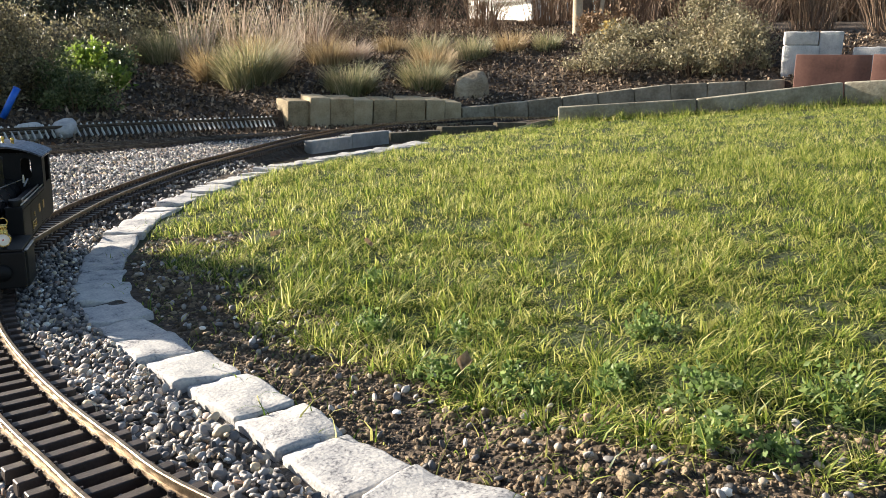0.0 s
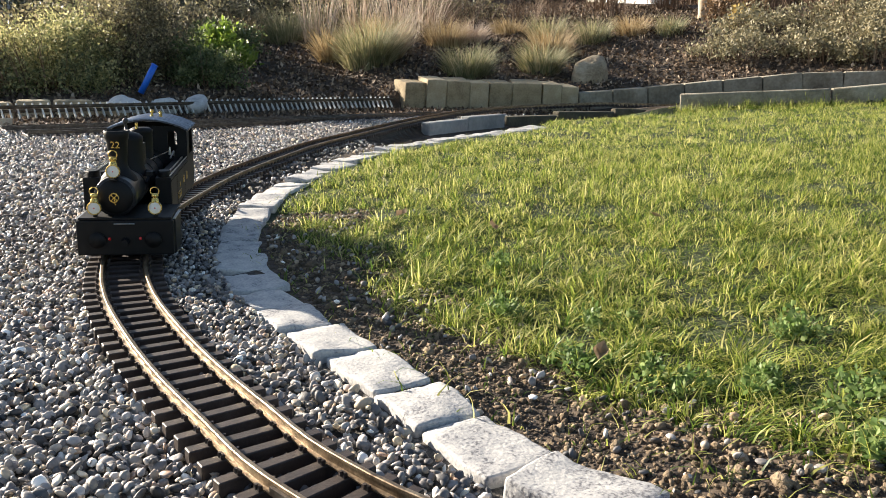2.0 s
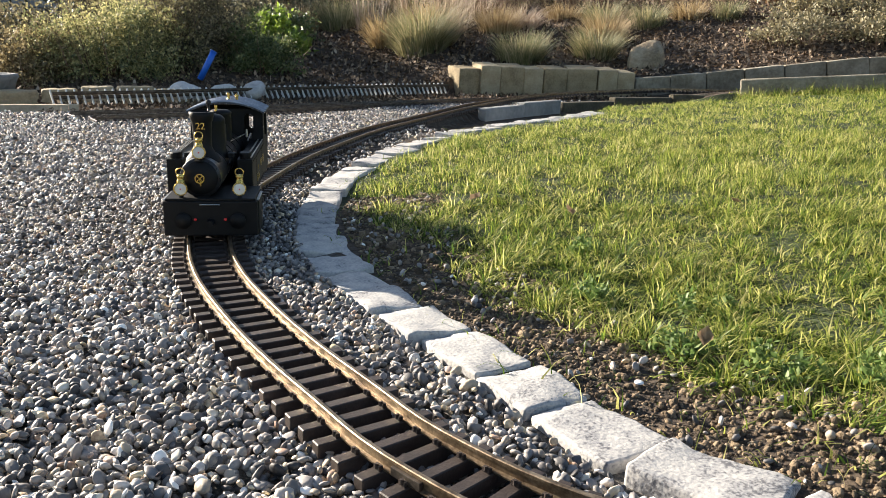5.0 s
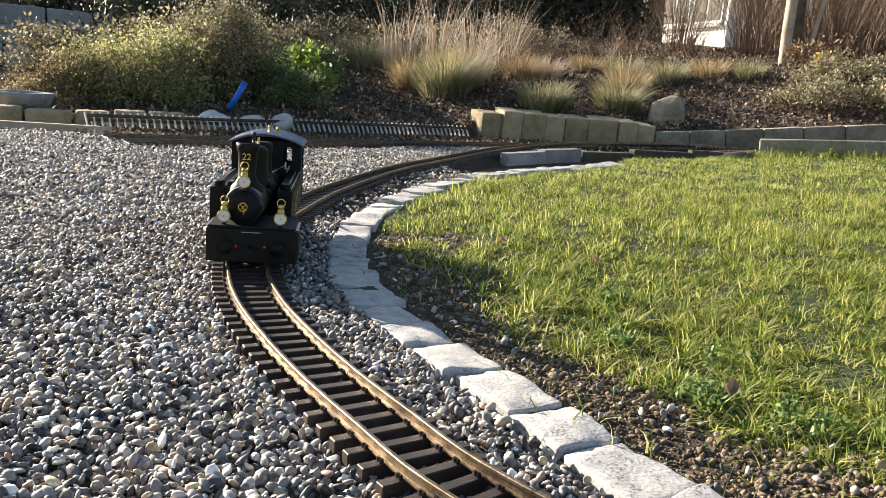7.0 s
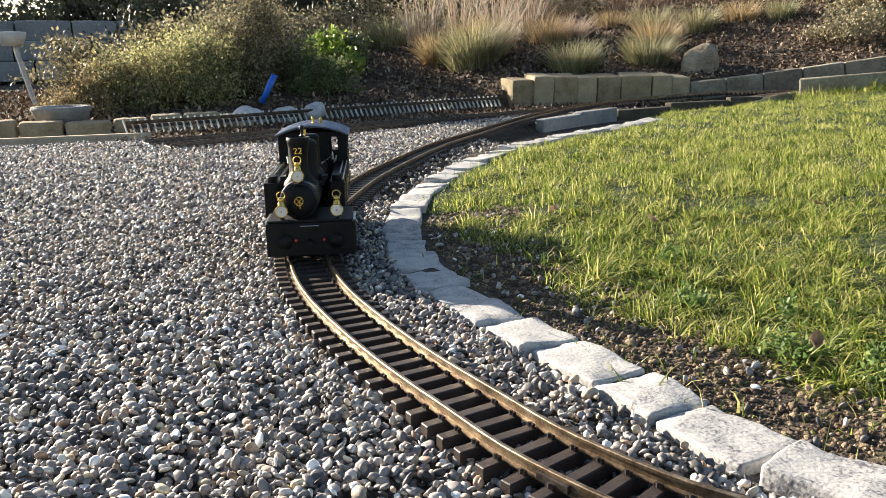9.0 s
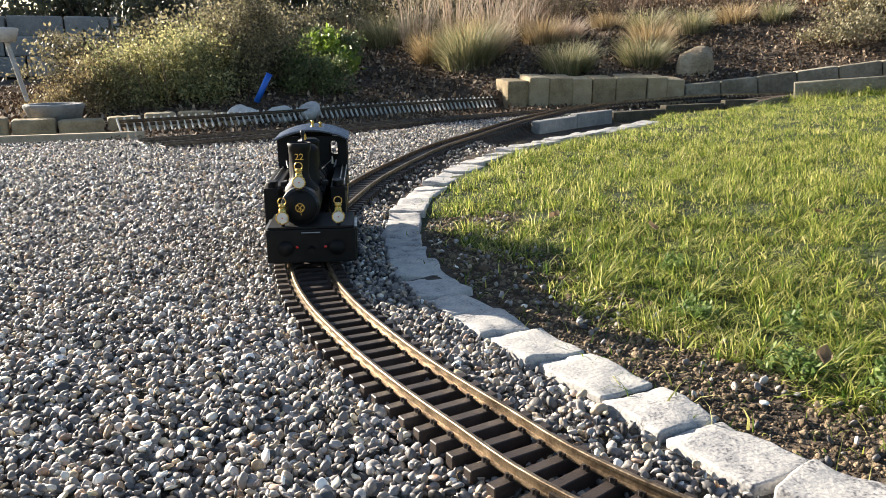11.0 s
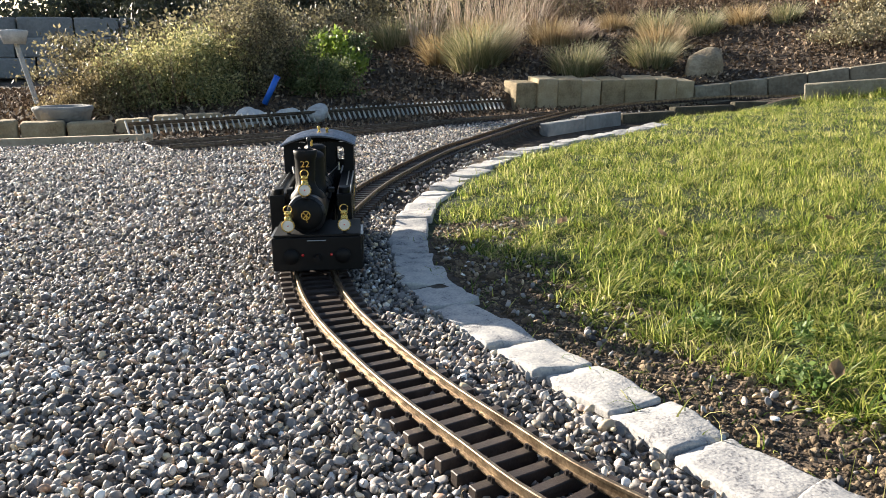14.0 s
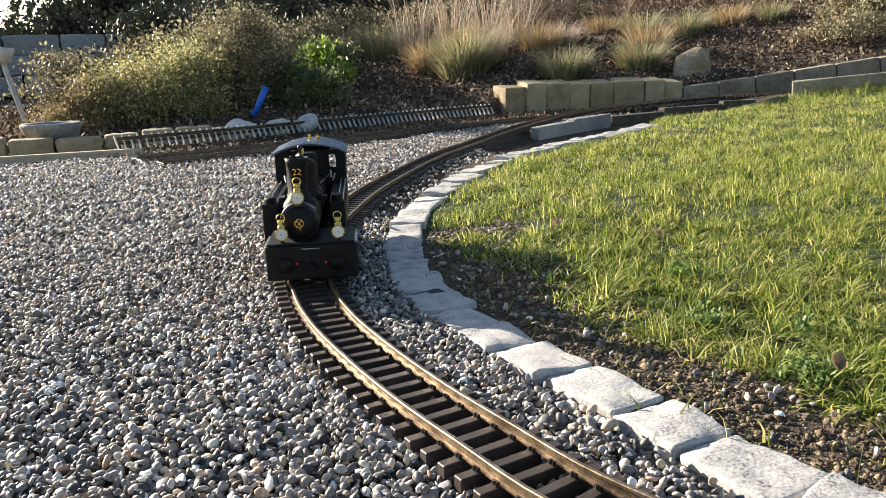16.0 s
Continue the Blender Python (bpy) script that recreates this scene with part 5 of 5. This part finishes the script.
part("tube_lip", bm_torus(0.0128, 0.0022, Matrix.Translation((0.345, 3.58, 0.185)) @ (Vector((0.055, -0.02, 0.11)).to_track_quat('Z', 'Y').to_matrix().to_4x4()), 20, 8), M_BLUE, o)
pot = empty("stone_pot", "low grey stone pot among edge stones", "pot", Matrix.Translation((-0.46, 3.62, 0.02)))
part("bowl", bm_lathe([(0, 0), (0.085, 0), (0.100, 0.05), (0.108, 0.062), (0.104, 0.072), (0.085, 0.072), (0.075, 0.055), (0, 0.05)], seg=28), M_WALLST, pot, "", True)
lampd = empty("solar_lamp", "small white garden lamp on a slanted post", "garden lamp")
part("post", bm_tube((-0.585, 4.487, 0.06), (-0.64, 4.487, 0.34), 0.011, seg=10), M_PALE, lampd)
part("head", bm_lathe([(0, -0.03), (0.045, -0.03), (0.062, 0.025), (0.058, 0.032), (0, 0.036)], Matrix.Translation((-0.645, 4.487, 0.36)), 24), M_PALE, lampd, "pale round lamp head", True)

# stone wall of large blocks behind the bush
W0 = Vector((-4.2, 8.3, 0))
wall = empty("stone_wall", "dry wall of large grey stone blocks beyond the bush", "stone wall", Matrix.Translation(W0))
rw = random.Random(2)
for row in range(3):
    x = -0.2 * row
    while x < 5.0:
        L = rw.uniform(0.36, 0.5)
        me = rough_stone("wall_block", L - 0.015, 0.3, 0.17, M_WALLST, 0.006, 3, rw.random() * 50, 0.012)
        b = new("wall_block", me)
        b.parent = wall
        b.matrix_world = pose(W0.x + x + L / 2, W0.y + 0.06 * row + 0.15, 0.09 + 0.175 * (row + 1), 0, 0, rw.uniform(-1, 1))
        x += L
for x in (-3.4, -2.2, -1.1, 0.0):
    leafy_bush("wall_shrub", x, 9.1, 0.8, 0.4, 0.75, 8000, 0.06, M_LEAFD, "dark shrub growing above the stone wall", 30, 30)

# red-brown boards and a stack of pale blocks beyond the kerb
BR = [(3.73, 2.385), (3.885, 2.07), (4.02, 1.76), (4.14, 1.42), (4.22, 1.05)]
for i in range(4):
    wall_block("brown_board", BR[i], BR[i + 1], 0.16 + 0.02 * i, 0.394 + 0.003 * i, 0.05, M_BROWN, "red-brown retaining board above the kerb", "board", "retaining boards", 130 + i, 0.0012, 0.003)
for i, (x0, y0, x1, y1, z0, z1) in enumerate(((3.86, 2.53, 3.955, 2.38, 0.25, 0.447), (3.86, 2.53, 3.95, 2.385, 0.449, 0.518), (3.957, 2.388, 4.01, 2.285, 0.25, 0.52), (4.03, 2.24, 4.10, 2.10, 0.25, 0.44),
                                              (4.10, 2.06, 4.24, 1.75, 0.25, 0.435), (4.25, 1.73, 4.37, 1.4, 0.25, 0.435))):
    wall_block("split_block", (x0, y0), (x1, y1), z0, z1, 0.11, M_PALE, "pale grey split-faced stone block stacked on the boards", "block", "stacked blocks", 150 + i, 0.004, 0.006)

# house beyond the garden
def build_house():
    h = empty("house", "white rendered house with shuttered windows beyond the trees", "house", pose(13.8, 15.4, 0.6, 0, 0, -100))
    part("wall", bm_box(-8, 0.9, 0, 1.6, -0.6, 6.0, 0.02, 1), M_WHITE, h)
    part("plinth", bm_box(-8.05, 1.0, -0.5, 0.0, -0.6, 0.95, 0.02, 1), M_WHITE, h)
    part("roof", bm_box(-8.6, 1.6, -0.7, 2.3, 6.0, 6.3, 0.03, 1), M_ROOFT, h)
    for x in (-6.4, -4.6, -2.7, -1.3, 0.1):
        w = part("window", bm_box(x - 0.62, x + 0.62, -0.06, 0.0, 1.55, 3.1), M_WHITE, h, "white window frame")
        part("pane", bm_box(x - 0.55, x - 0.05, -0.075, -0.062, 1.62, 3.03), M_GLASS, w, "dark glass")
        part("pane", bm_box(x + 0.05, x + 0.55, -0.075, -0.062, 1.62, 3.03), M_GLASS, w, "dark glass")
        part("sill", bm_box(x - 0.7, x + 0.7, -0.16, -0.0601, 1.47, 1.548, 0.01), M_PALE, w)
    return h


build_house()
for x, y, r, h in ((-1.8, 11.5, 1.6, 0.9), (0.3, 11.5, 1.5, 1.0), (-3, 16, 2.5, 2.2), (1.5, 17, 2.6, 2.6), (5.2, 17, 2.2, 3.0), (12.5, 9.0, 1.6, 2.4), (14, 5.5, 2.0, 2.6), (13, 1.5, 2.0, 2.4)):
    leafy_bush("hedge_shrub", x, y, r, 0.9, h, 5000, 0.11, M_LEAFD, "dark garden hedge in the distance", 50, 40, category="hedge")
# fallen leaves on the lawn
for x, y, a in ((0.265, 1.302, 20), (0.345, 1.166, 80), (0.62, 1.12, 130), (0.14, 0.70, 40)):
    z = float(ground_height(np.array([x]), np.array([y]))[0]) + 0.016
    bm = bmesh.new()
    vs = [bm.verts.new(v) for v in ((-0.016, 0, 0.004), (-0.004, 0.010, 0.009), (0.010, 0.007, 0.006), (0.018, 0, 0.010), (0.008, -0.009, 0.005), (-0.006, -0.008, 0.008), (0.001, 0, 0.0))]
    for i in range(6):
        bm.faces.new((vs[i], vs[6], vs[(i + 1) % 6]))
    bmesh.ops.solidify(bm, geom=bm.faces[:], thickness=0.0006)
    o = part("fallen_leaf", bm, M_DRY, None, "curled dry brown leaf lying on the lawn")
    tagged(o, category="leaf", group="fallen leaves").matrix_world = pose(x, y, z, 10, -15, a) @ Matrix.Scale(0.7, 4)

# small weeds along the lawn's edge
for i, (x, y, r) in enumerate(((0.165, 0.64, 0.035), (0.205, 0.60, 0.03), (0.13, 0.71, 0.028), (0.24, 0.52, 0.04), (0.19, 0.47, 0.035), (0.155, 0.86, 0.022), (0.24, 0.80, 0.03), (0.34, 0.66, 0.03), (0.30, 0.46, 0.035), (0.26, 1.02, 0.025))):
    leafy_bush("small_weed", x, y, r, r, 0.024, 320, 0.0068, M_WEED, "low green weed with lobed leaves at the lawn edge", 9, 4, category="weed")
